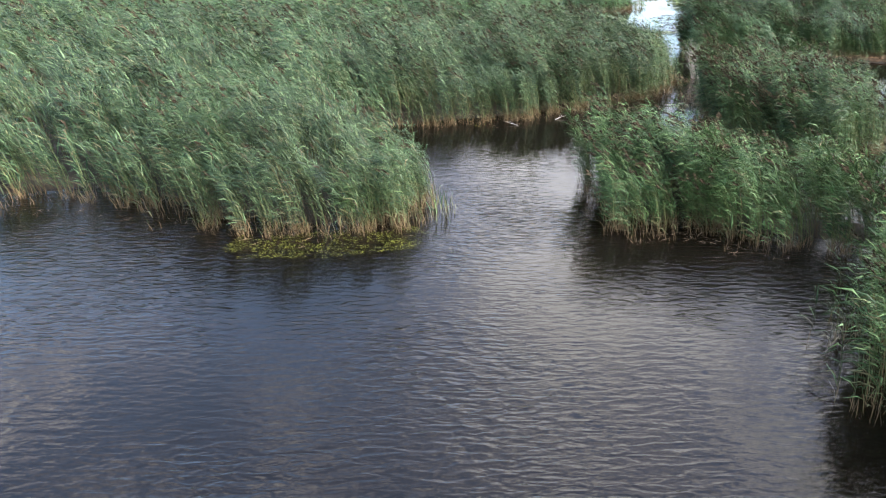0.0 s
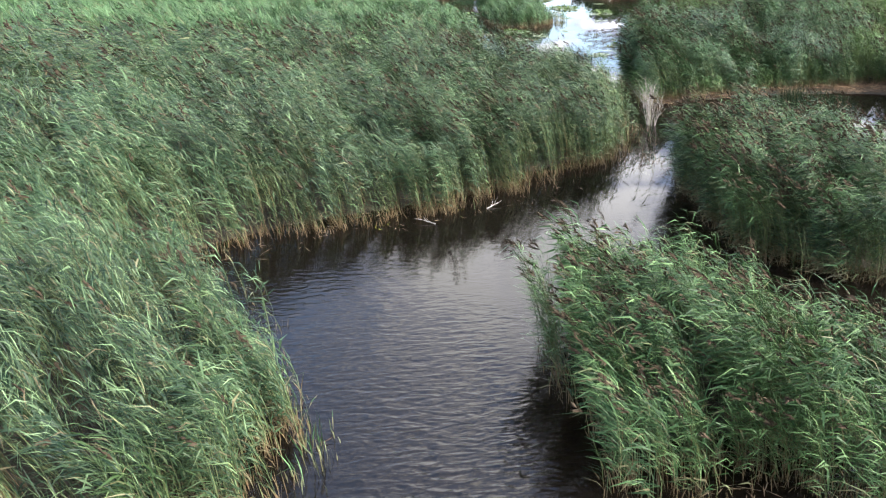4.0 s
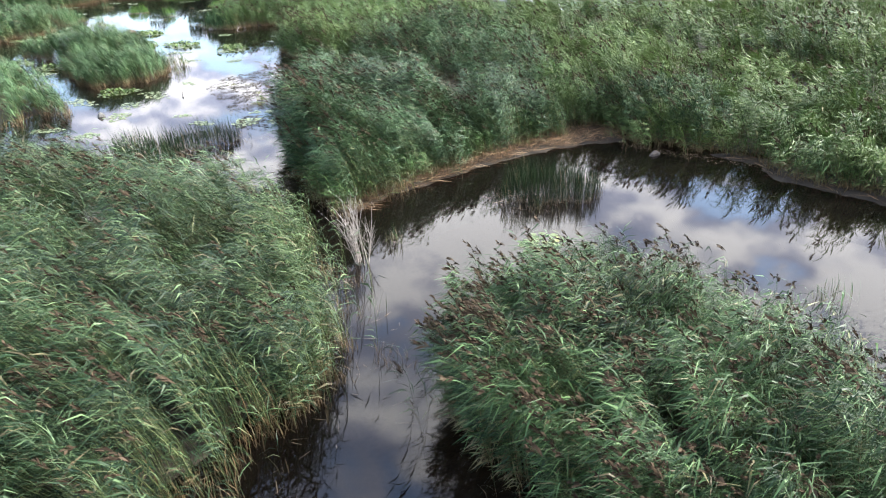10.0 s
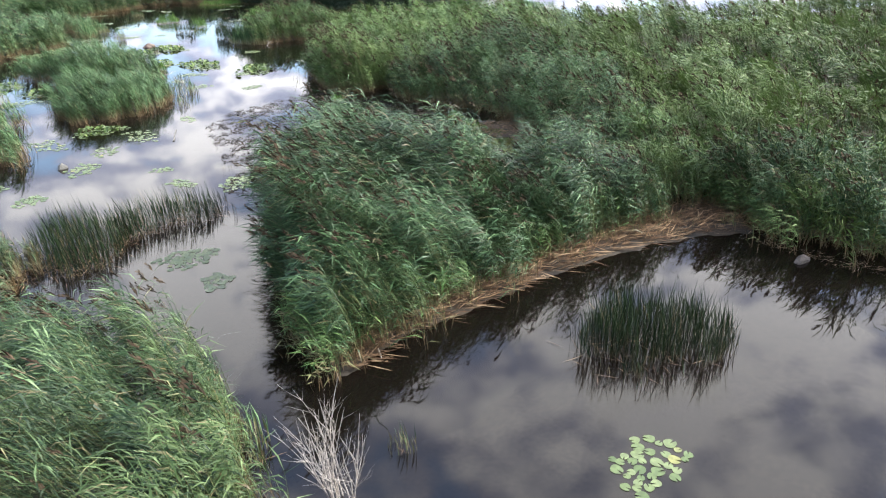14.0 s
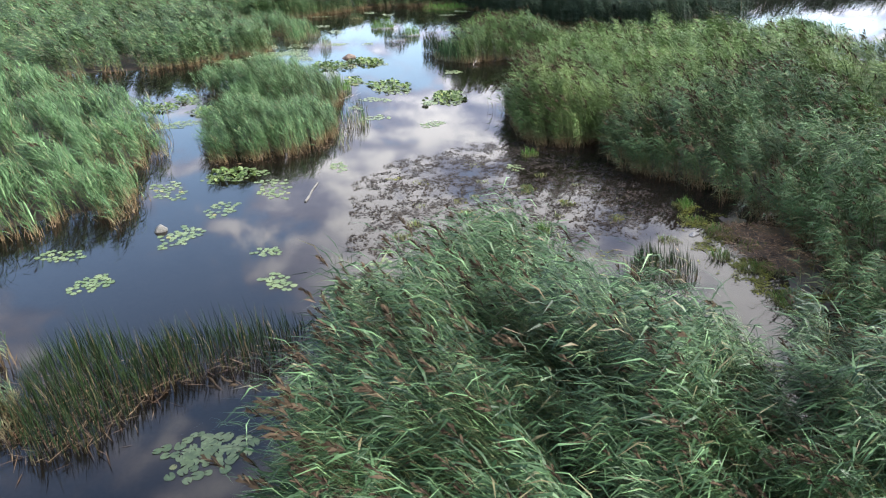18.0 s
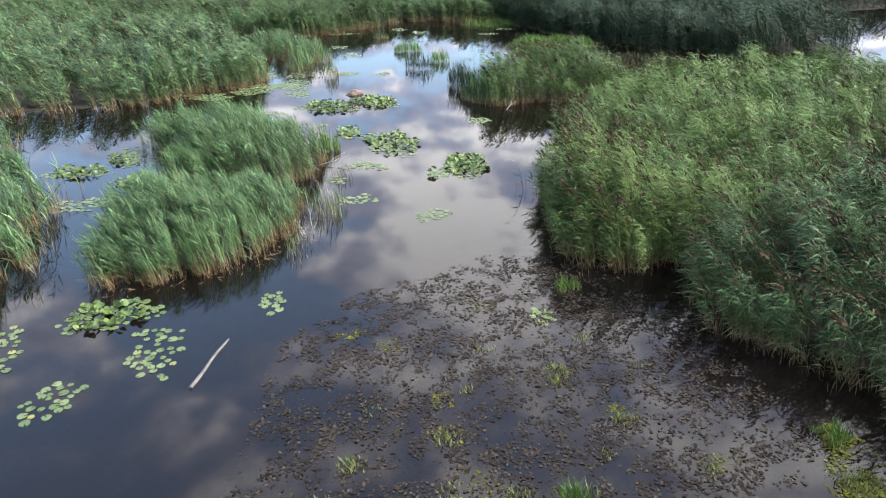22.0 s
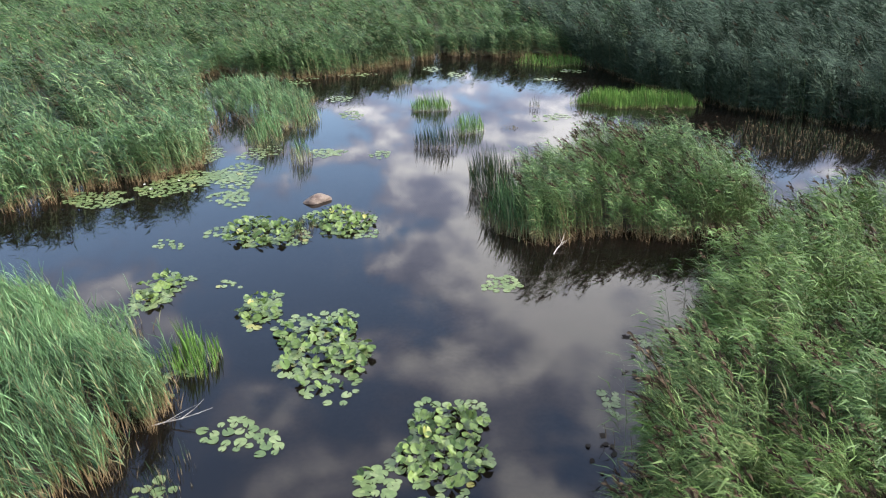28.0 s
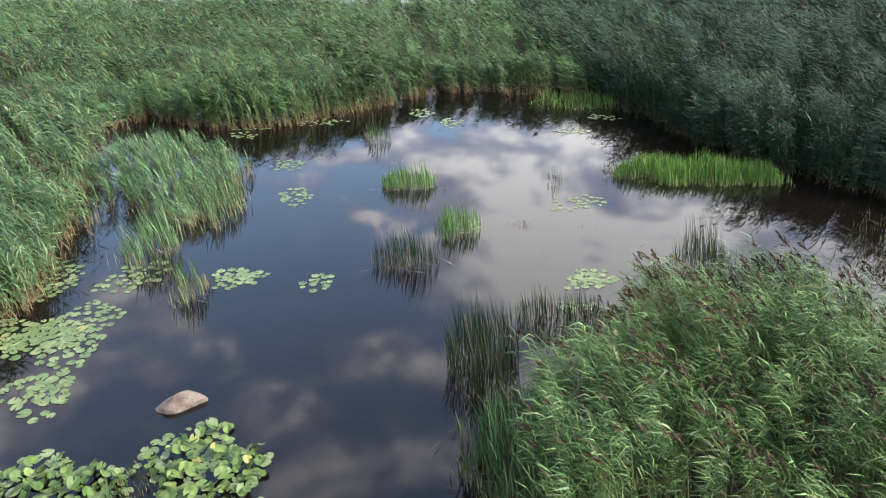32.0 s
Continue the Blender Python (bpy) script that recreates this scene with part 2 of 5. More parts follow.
REED_OLIVE = leaf_material("reed_leaf_olive", (0.012, 0.032, 0.010), (0.036, 0.068, 0.020), (0.135, 0.188, 0.078), STRAW, patch=3.0, sheen=0.2)
REED_GREEN = leaf_material("reed_leaf_green", (0.015, 0.042, 0.010), (0.042, 0.088, 0.020), (0.160, 0.250, 0.088), STRAW, patch=3.0)
REED_GLAUCOUS = leaf_material("reed_leaf_glaucous", (0.010, 0.029, 0.012), (0.032, 0.069, 0.024), (0.118, 0.190, 0.083), STRAW, patch=4.0, sheen=0.12)
REED_FAR = leaf_material("reed_leaf_far_bank", (0.008, 0.026, 0.009), (0.026, 0.060, 0.018), (0.118, 0.186, 0.076), STRAW, sheen=0.10)
REED_BANK = leaf_material("reed_leaf_pale_bank", (0.008, 0.025, 0.009), (0.027, 0.062, 0.020), (0.140, 0.218, 0.092), STRAW, patch=4.0, sheen=0.2)
REED_MUTED = leaf_material("reed_leaf_muted", (0.012, 0.033, 0.014), (0.030, 0.062, 0.023), (0.078, 0.128, 0.056), STRAW, patch=3.0, sheen=0.1)
# darker leaf copy: the shade of the north-east bank is put into the colour
REED_SHADED = leaf_material("reed_leaf_dark", (0.011, 0.025, 0.015), (0.022, 0.041, 0.025), (0.074, 0.106, 0.070), (0.03, 0.03, 0.018), patch=6.0, rough=0.7, sheen=0.12, straw_at=0.1)
REED_FRESH = leaf_material("reed_leaf_fresh", (0.014, 0.041, 0.013), (0.033, 0.077, 0.023), (0.138, 0.232, 0.100), STRAW, patch=4.0, straw_at=0.35, sheen=0.2)
REED_YELLOW = leaf_material("reed_leaf_yellow_green", (0.030, 0.068, 0.015), (0.074, 0.128, 0.027), (0.138, 0.212, 0.070), STRAW, patch=3.0)
RUSH = leaf_material("rush_blade", (0.007, 0.016, 0.006), (0.012, 0.025, 0.009), (0.030, 0.050, 0.017), STRAW, patch=2.0, straw_at=0.12, thin=0.1)
SEDGE = leaf_material("sedge_blade", (0.042, 0.098, 0.017), (0.070, 0.145, 0.025), (0.130, 0.220, 0.050), STRAW, patch=2.0, straw_at=0.1)
PLUME = leaf_material("reed_plume", (0.026, 0.019, 0.013), (0.044, 0.032, 0.021), (0.088, 0.064, 0.042), (0.08, 0.06, 0.04), patch=1.5, thin=0.1, straw_at=0.05, sheen=0.03, rough=0.85)
STEM = leaf_material("reed_stem", (0.05, 0.07, 0.025), (0.08, 0.10, 0.036), (0.13, 0.15, 0.065), (0.165, 0.105, 0.055), patch=2.0, straw_at=0.36, thin=0.05, straw_share=0.85)
DEAD = leaf_material("dead_straw", (0.060, 0.036, 0.023), (0.115, 0.074, 0.046), (0.27, 0.19, 0.12), STRAW, patch=1.0, thin=0.05)
WATER = water_material()
BED = surface("pond_bed_silt", (0.05, 0.039, 0.025), (0.11, 0.085, 0.05), scale=0.5, fine=9.0, rough=0.95, spots=(0.045, 0.045, 0.018))
PEAT = surface("peat_ground", (0.018, 0.014, 0.009), (0.046, 0.034, 0.020), scale=0.8, fine=25.0, rough=0.95)
LITTER = leaf_material("rotting_straw", (0.030, 0.017, 0.010), (0.088, 0.050, 0.028), (0.28, 0.19, 0.11), STRAW, patch=0.5, thin=0.03, straw_at=0.001, sheen=0.08)
MUD = surface("mudflat", (0.018, 0.014, 0.011), (0.050, 0.037, 0.030), scale=1.6, fine=7.0, rough=0.8, spots=(0.046, 0.043, 0.020))


# ---- mesh helpers ----
def part(name, bm, material, parent, label=""):
    me = bpy.data.meshes.new(name)
    bm.to_mesh(me)
    bm.free()
    me.materials.append(material)
    ob = new(name, me)
    ob.parent = parent
    if label:
        ob["label"] = label
    return ob


def tri_mesh(name, verts, tris, mats, index=None, smooth=False):
    verts, tris = np.asarray(verts, np.float32), np.asarray(tris, np.int32)
    me = bpy.data.meshes.new(name)
    me.vertices.add(len(verts))
    me.vertices.foreach_set("co", verts.ravel())
    me.loops.add(tris.size)
    me.loops.foreach_set("vertex_index", tris.ravel())
    me.polygons.add(len(tris))
    me.polygons.foreach_set("loop_start", np.arange(0, tris.size, 3, dtype=np.int32))
    me.polygons.foreach_set("loop_total", np.full(len(tris), 3, np.int32))
    for m in mats:
        me.materials.append(m)
    if index is not None:
        me.polygons.foreach_set("material_index", np.asarray(index, np.int32))
    me.polygons.foreach_set("use_smooth", np.full(len(tris), smooth))
    me.update(calc_edges=True)
    return me


def inside(poly, x, y):
    hit = np.zeros(len(x), bool)
    p = np.asarray(poly, float)
    q = np.roll(p, -1, 0)
    for (ax, ay), (bx, by) in zip(p, q):
        cross = (ay > y) != (by > y)
        if ay != by:
            hit ^= cross & (x < (bx - ax) * (y - ay) / (by - ay) + ax)
    return hit


def reach(poly, x, y, closed=True):
    """The distance of points to an outline."""
    p = np.asarray(poly, float)
    q = np.roll(p, -1, 0)
    if not closed:
        p, q = p[:-1], q[:-1]
    best = np.full(len(x), 1e9)
    for (ax, ay), (bx, by) in zip(p, q):
        dx, dy = bx - ax, by - ay
        k = np.clip(((x - ax) * dx + (y - ay) * dy) / (dx * dx + dy * dy + 1e-9), 0, 1)
        best = np.minimum(best, np.hypot(x - ax - k * dx, y - ay - k * dy))
    return best


def signed(poly, x, y):
    return np.where(inside(poly, x, y), 1, -1) * reach(poly, x, y)


def waver(x, y, scale, seed):
    """Smooth noise in -1..1, from a few sines."""
    r = np.random.RandomState(seed)
    out = 0
    for k in range(5):
        a, f, ph = r.rand() * 6.283, scale * (0.6 + 0.45 * k), r.rand() * 6.283
        out = out + np.sin((x * np.cos(a) + y * np.sin(a)) * f + ph + 1.3 * np.sin((x * np.sin(a) - y * np.cos(a)) * f * 0.7 + ph))
    return out / 3.2


# ---- plan: reed stands round the pools (metres) ----
SOUTH_WEST = [(-75, 29), (-40, 27), (-25, 25.2), (-16.7, 24.6), (-14.6, 25.5), (-12.5, 25.2), (-10.2, 23.6), (-7.5, 22.3), (-5.1, 21.6), (-3.0, 22.0),
              (-1.1, 23.0), (-0.7, 24.8), (-1.6, 27.5), (-3.0, 30.3), (-4.3, 33.2), (-1.6, 34.8), (0.8, 35.6), (3.4, 36.4), (6.2, 37.9), (8.5, 39.4),
              (11.0, 40.6), (13.0, 41.8), (14.0, 43.4), (14.3, 45.4), (14.8, 47.2), (15.5, 49), (15.9, 51.0), (15.8, 52.7), (14.5, 54.2), (12.5, 55.8), (10.4, 57.3),
              (7.5, 59.5), (3, 60), (-3, 62), (-75, 75)]
WEST_MEADOW = [(-75, 74), (-3, 61), (3, 59.5), (7.5, 59), (8.0, 62), (6.5, 66), (7.5, 70), (2, 71.5), (-75, 84)]
WEST_REEDS = [(-75, 83), (2, 71), (7.8, 71), (9.0, 73.6), (10.5, 74.4), (12.4, 74.7), (13.3, 76.2), (12.8, 78.2), (11.4, 80.3), (13.2, 81.6), (12.7, 84.5),
              (11.4, 89.5), (9.5, 90.6), (7.5, 93), (7, 97), (3, 101), (-75, 108)]
SPIT = [(22.9, 91.4), (22.2, 89.7), (20.4, 89.0), (17.4, 88.8), (16.2, 90.0), (16.0, 92.4), (14.8, 95.2), (13.4, 96.6), (14.4, 98.2), (17.0, 97.4), (20.0, 96.0), (22.4, 94.0)]
SPIT_FRONT = [(22.1, 86.7), (21.2, 84.4), (20.6, 82.2), (19.2, 81.3), (17.4, 80.7), (16.0, 80.6), (15.2, 83), (14.7, 86), (15.5, 87.8), (18.5, 88.0), (20.8, 87.9)]
NORTH_WEST = [(-75, 108), (3, 103.5), (7.3, 103.8), (10.4, 104.6), (13.2, 107.0), (15.4, 109.0), (18.2, 110.2), (18.4, 111.6), (17.2, 114.6), (16.4, 118.4), (14.6, 124), (11.5, 131), (5, 134), (-75, 134)]
NORTH = [(-75, 133), (5, 134), (11.8, 136.2), (18.3, 132.8), (21.3, 132.6), (24.5, 136), (28.0, 140.3), (32, 142.2), (39.7, 141.6), (43.0, 141), (45.5, 137.5), (52, 150), (58, 215), (-75, 215)]
NORTH_EAST = [(39.0, 148), (42.5, 141.5), (43.6, 137.0), (45.4, 131.6), (47.8, 126.3), (50.0, 123.0), (53.0, 119.6), (60, 116), (69, 117), (75, 131), (80, 142), (130, 150), (130, 215), (43.5, 215)]
CENTRE = [(18.2, 51.2), (19.7, 51.8), (22.0, 52.7), (25.0, 53.0), (27.5, 53.4), (30.2, 53.9), (33.0, 54.2), (33.5, 57), (32.0, 58.6), (30.3, 58.4), (29.4, 59.8), (28.5, 61.4),
          (27.4, 63.2), (26.2, 64.7), (24.3, 64.6), (22.2, 63.4), (20.6, 61.9), (19.3, 60.0), (18.2, 56.5), (17.8, 53.5)]
EAST = [(33.0, 54.5), (36.2, 54.2), (35.5, 52.2), (35.2, 50.4), (35.8, 49.0), (36.8, 47.0), (37.8, 45.2), (36.4, 43.3), (37.2, 39.5), (36.4, 37.0), (37.5, 30), (42, 24), (130, 20), (130, 92), (90, 90),
        (72, 95), (63, 99), (52, 91), (47, 76), (43, 66.5), (37.5, 60), (33.4, 57)]
EAST_DARK = [(33.4, 57), (38.5, 58.5), (44.5, 65), (49, 76), (53, 91.5), (47, 86), (42, 82), (37, 79), (34.9, 79.4), (34.9, 77.5), (34.2, 75.7), (35.5, 74.2), (36.4, 72.0), (37.0, 69.6), (37.3, 67.8),
             (36.6, 65.6), (35.4, 63.0), (33.4, 60.6), (32.2, 58.8)]
EAST_FRESH = [(31.2, 80.5), (32.6, 79.8), (34.9, 79.6), (37.2, 79.2), (42, 82.2), (47, 86.2), (54, 92.2), (63, 99.2), (66, 104), (61, 108), (54, 106.5), (47.5, 104.5), (43.5, 103.2), (40.6, 101.2),
              (38.2, 97.8), (36.0, 94.6), (34.0, 90.4), (32.2, 86.5), (31.3, 83.0)]
ISLAND = [(14.9, 39.3), (13.9, 37.2), (13.5, 35.1), (13.5, 32.6), (14.1, 31.2), (15.4, 30.2), (16.5, 29.1), (18.0, 28.9), (19.3, 29.9), (20.6, 31.2), (21.8, 33.2), (22.3, 35.6),
          (22.2, 38.0), (21.8, 39.6), (20.6, 40.7), (19.0, 41.2), (17.2, 41.0), (15.8, 40.4)]
SOUTH_EAST = [(5.6, 25.0), (5.9, 23.2), (6.7, 21.6), (7.8, 22.3), (9.0, 22.3), (10.4, 21.0), (12.8, 20.3), (13.6, 18.8), (12.0, 17.2), (10.9, 15.3), (10.2, 13.4), (9.6, 12), (10, 8), (14, 2), (130, -10),
              (130, 20), (42, 23), (25, 21.5), (17, 23.2), (13.8, 24.6), (12.0, 26.0), (11.0, 27.6), (10.4, 29.0), (9.2, 29.6), (7.8, 29.2), (6.6, 28.0), (5.8, 26.6)]
POOL_ISLAND = [(32.6, 103.2), (33.6, 102.2), (35.0, 102.6), (38.3, 102.3), (40.6, 102.4), (42.4, 103.6), (43.4, 106.5), (43.0, 109.6), (40.8, 111.4), (38.2, 110.6), (35.6, 108.4), (33.8, 106.6)]
LAKE_GRASS = [(66.5, 105.5), (68.0, 102.2), (73.2, 108.0), (74.5, 117.5), (69.3, 113.8)]
# the camera's flight line, carried on north: the growth is built finer beside it
FLIGHT_LINE = [(0, -2), (2, 18), (6, 27), (12, 36), (21, 51), (26, 66), (30, 92), (31, 119)]
# the part of the marsh the camera sees; outside it the growth is built coarse
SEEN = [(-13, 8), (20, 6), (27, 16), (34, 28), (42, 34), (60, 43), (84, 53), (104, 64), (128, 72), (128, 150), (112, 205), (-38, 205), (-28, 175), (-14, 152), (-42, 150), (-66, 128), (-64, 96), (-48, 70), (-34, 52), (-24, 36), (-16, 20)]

REEDY = [SOUTH_WEST, WEST_MEADOW, WEST_REEDS, SPIT, SPIT_FRONT, NORTH_WEST, NORTH, NORTH_EAST, CENTRE, EAST, EAST_DARK, EAST_FRESH, ISLAND, SOUTH_EAST, POOL_ISLAND, LAKE_GRASS]
MUDFLAT = [(20.5, 69.5), (22.0, 77.5), (24.5, 79.8), (28.5, 80.6), (33, 80.4), (36, 78), (36.8, 72), (37.5, 68), (36, 63), (33.5, 60.2), (31, 59.2), (29.2, 61), (27, 65.5), (23, 66.2), (20.8, 66.5)]


# ---- ground and water ----
def stretched(lo, hi, step):
    mid = np.arange(lo, hi + step, step)
    out = [step * 1.5]
    while sum(out) < 3800:
        out.append(out[-1] * 1.5)
    far = np.cumsum(out)
    return np.concatenate([(lo - far)[::-1], mid, mid[-1] + far])


def build_ground():
    gx, gy = stretched(-24, 60, 0.9), stretched(-4, 150, 0.9)
    x, y = [a.ravel() for a in np.meshgrid(gx, gy)]
    land = np.full(len(x), -1e9)
    for poly in REEDY:
        land = np.maximum(land, signed(poly, x, y))
    away = np.maximum.reduce([-80 - x, x - 140, -45 - y, y - 220])
    land = np.maximum(land, away * 0.4)
    s = np.clip((land + 0.9) / 2.6, 0, 1)
    z = -0.85 + 0.97 * s * s * (3 - 2 * s) + 0.03 * waver(x, y, 1.1, 3)
    n, m = len(gy), len(gx)
    i = (np.arange(n - 1)[:, None] * m + np.arange(m - 1)).ravel()
    tris = np.concatenate([np.stack([i, i + 1, i + m + 1], 1), np.stack([i, i + m + 1, i + m], 1)])
    zz = z[tris].mean(1)
    me = tri_mesh("ground", np.stack([x, y, z], 1), tris, [PEAT, BED], (zz < -0.12).astype(int), smooth=True)
    tagged(new("ground", me), "dark peaty marsh ground and silty pond bed", "ground", kind="structure")


build_ground()
bm = bmesh.new()
bmesh.ops.create_grid(bm, x_segments=1, y_segments=1, size=240)
bmesh.ops.translate(bm, verts=bm.verts, vec=(30, 90, 0))
tagged(part("water", bm, WATER, None), "still brown bog water reflecting a cloudy sky", "water", kind="structure")


# ---- reeds ----
WIND = np.array([-0.97, 0.22])


def kites(p, mid, tip, side):
    """Bent lance-shaped blades: foot, two shoulders, tip."""
    n = len(p)
    v = np.stack([p, mid + side, mid - side, tip], 1).reshape(-1, 3)
    b = np.arange(n)[:, None] * 4
    t = np.concatenate([b + [0, 1, 2], b + [1, 3, 2]], 1).reshape(-1, 3)
    return v, t


def shards(p, mid, tip, side):
    """Plain pointed blades for the far growth."""
    n = len(p)
    q = 0.7 * p + 0.3 * mid
    v = np.stack([q + side, q - side, tip], 1).reshape(-1, 3)
    return v, np.arange(n * 3).reshape(-1, 3)


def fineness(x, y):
    """The share of the full density: all of it beside the flight line, less with the distance, least out of the
    camera's view.
    """
    d = np.maximum(reach(FLIGHT_LINE, x, y, False), 1)
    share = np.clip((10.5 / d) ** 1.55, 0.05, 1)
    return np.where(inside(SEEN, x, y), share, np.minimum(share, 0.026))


def scatter(poly, per_m2, rng, margin=0.0, fringe=0.55, seed=1):
    """Points inside a wavering outline, thinner away from the flight line; with the share of the full density and the
    distance to the edge.
    """
    p = np.asarray(poly, float)
    lo, hi = p.min(0), p.max(0)
    lo, hi = np.maximum(lo, (-62, 2)), np.minimum(hi, (122, 205))
    found = []
    y0 = lo[1]
    while y0 < hi[1]:
        y1 = min(y0 + 6, hi[1])
        x0 = lo[0]
        while x0 < hi[0]:
            x1 = min(x0 + 12, hi[0])
            gx, gy = [a.ravel() for a in np.meshgrid(np.linspace(x0, x1, 5), np.linspace(y0, y1, 3))]
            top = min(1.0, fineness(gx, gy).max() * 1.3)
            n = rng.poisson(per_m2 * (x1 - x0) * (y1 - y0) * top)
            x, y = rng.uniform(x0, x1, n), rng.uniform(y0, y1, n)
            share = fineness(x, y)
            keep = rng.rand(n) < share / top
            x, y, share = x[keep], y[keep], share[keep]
            if len(x):
                e = signed(poly, x, y) + fringe * (0.6 * waver(x, y, 1.1, seed) + 0.5 * waver(x, y, 3.1, seed + 9))
                keep = (e > margin) | ((e > margin - 0.9) & (rng.rand(len(e)) < 0.035))
                found.append(np.stack([x[keep], y[keep], share[keep], e[keep]], 1))
            x0 = x1
        y0 = y1
    return np.concatenate(found).T


def nearest_tuft(x, y, cell, seed):
    """For each point the offset to the nearest of loosely strewn tuft centres, their distance over the cell's size, and three random numbers of that tuft."""
    gx, gy = np.floor(x / cell), np.floor(y / cell)
    best = np.full(len(x), 1e9)
    out = [np.zeros(len(x)) for k in range(5)]
    for i in (-1, 0, 1):
        for j in (-1, 0, 1):
            h = [((np.sin((gx + i) * a + (gy + j) * b + cell * 3 + seed) * 43758.5453) % 1) for a, b in ((12.9898, 78.233), (39.346, 11.135), (73.156, 52.235), (27.17, 91.7), (55.3, 33.9))]
            ox, oy = (gx + i + h[0]) * cell - x, (gy + j + h[1]) * cell - y
            d = np.hypot(ox, oy)
            win = d < best
            best = np.where(win, d, best)
            for k, v in enumerate((ox, oy, *h[2:])):
                out[k] = np.where(win, v, out[k])
    return out[0], out[1], best / cell, out[2], out[3], out[4]


def reed_stand(name, poly, label, leaf=REED, height=2.3, per_m2=30.0, plumes=0.25, blades=11, long=0.58, wide=0.030, lean=0.50, seed=1, upright=0.16, fringe=0.8, clump=0.95, rise=0.80, hills=0.08, mounds=0.28, rim_tall=0.62, skirt=3, as_thing=False, group="reed beds", soft=0.45, relief=0.42, stem=None, nod=1.0):
    rng = np.random.RandomState(seed)
    x, y, share, edge = scatter(poly, per_m2, rng, seed=seed, fringe=fringe)
    n = len(x)
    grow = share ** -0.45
    # shoots gather in tufts, each with its own height, bend and way
    cell = clump * 2 ** np.round(np.log2(grow))
    ox, oy, away, own_a, own_b, own_c = nearest_tuft(x, y, cell, seed)
    pull = np.where(share < 0.15, 0.10, 0.38) * (edge > 0.2)
    x, y = x + pull * ox, y + pull * oy
    tall = height * (0.86 + hills * waver(x, y, 0.45, seed + 2) + 0.13 * waver(x, y, 1.1, seed + 3) + 0.05 * waver(x, y, 3.0, seed + 5) + 0.30 * (own_a - 0.5) - relief * np.clip(share * 5, 0.3, 1) * (away ** 2 - 0.15) + 0.06 * rng.randn(n)).clip(0.4, 1.4)
    tall = tall * (rim_tall + (1 - rim_tall) * np.clip(edge / 2.4, 0, 1))
    hx, hy, far, lump, lump_b, lump_c = nearest_tuft(x, y, 3.2, seed + 40)
    tall = tall * (1 + mounds * ((0.5 + 0.9 * lump) * (1 - 1.5 * far ** 2) - 0.40))
    bend = 0.85 * lean * (0.95 + 0.30 * waver(x, y, 1.0, seed + 7) + 0.6 * (own_b - 0.5) + 0.12 * rng.randn(n)).clip(0.08, 1.7) * (0.5 + 0.5 * np.clip(edge / 1.6, 0, 1))
    way = np.arctan2(WIND[1], WIND[0]) + 0.30 * waver(x, y, 0.7, seed + 8) + 0.7 * (own_c - 0.5) + 0.16 * rng.randn(n)
    wx, wy = np.cos(way), np.sin(way)
    hang, twist = 0.5 * (own_a - 0.5), 1.5 * (own_b - 0.5)
    foot = np.stack([x, y, np.full(n, -0.12)], 1)

    def along(s, pick=slice(None)):
        off = bend[pick] * tall[pick] * s ** 1.6
        return np.stack([x[pick] + wx[pick] * off, y[pick] + wy[pick] * off, -0.12 + tall[pick] * s * (1 - 0.20 * bend[pick] * s)], -1)

    V, T, I, base = [], [], [], 0

    def add(p, mid, tip, side, mat, shape=kites):
        nonlocal base
        if not len(p):
            return
        v, t = shape(p, mid, tip, side)
        V.append(v), T.append(t + base), I.append(np.full(len(t), mat))
        base += len(v)

    # stems
    ang = rng.rand(n) * 3.14
    side = np.stack([np.cos(ang), np.sin(ang), 0 * ang], 1) * (0.008 * grow)[:, None]
    add(foot, along(0.45), along(0.98), side, 1)
    # leaves stream down the wind: from low on the shoots at the water's edge, from higher up inside
    low = np.where(edge < np.where(share < 0.3, 2.0, 0.9), 0.16 if skirt > 1 else 0.06, 0.42)
    near = np.where(share >= 0.30)[0]
    away_off = np.where(share < 0.30)[0]
    for pick, shape in ((near, kites), (away_off, shards)):
        m = len(pick)
        for k in range(blades):
            s = low[pick] + (0.99 - low[pick]) * (k + rng.rand(m)) / blades
            p = along(s, pick)
            az = way[pick] + rng.randn(m) * soft + np.where(rng.rand(m) < upright, rng.uniform(-3, 3, m), 0)
            el = rng.uniform(rise - 0.42, rise + 0.42, m)
            le = long * rng.uniform(0.6, 1.3, m) * grow[pick] ** 0.55
            droop = nod * (rng.uniform(0.25, 1.1, m) + hang[pick])
            c, q = np.cos(el), np.sin(el)
            mid = p + np.stack([np.cos(az) * c, np.sin(az) * c, q], 1) * (le * 0.42)[:, None]
            c, q = np.cos(el - droop), np.sin(el - droop)
            tip = mid + np.stack([np.cos(az) * c, np.sin(az) * c, q], 1) * (le * 0.58)[:, None]
            w = wide * np.where(rng.rand(m) < 0.14, rng.uniform(1.4, 2.0, m), rng.uniform(0.5, 1.05, m)) * grow[pick] ** 0.92 * np.where(share[pick] < 0.03, 0.85, 0.5)
            roll = twist[pick] + rng.uniform(-0.55, 0.55, m)
            side = np.stack([-np.sin(az) * np.cos(roll), np.cos(az) * np.cos(roll), np.sin(roll)], 1) * w[:, None]
            add(p, mid, tip, side, 0, shape)
    # dry leaf sheaths and bare feet of the stems at the water's edge
    rim = np.where((edge < 0.75) & (share > 0.12))[0]
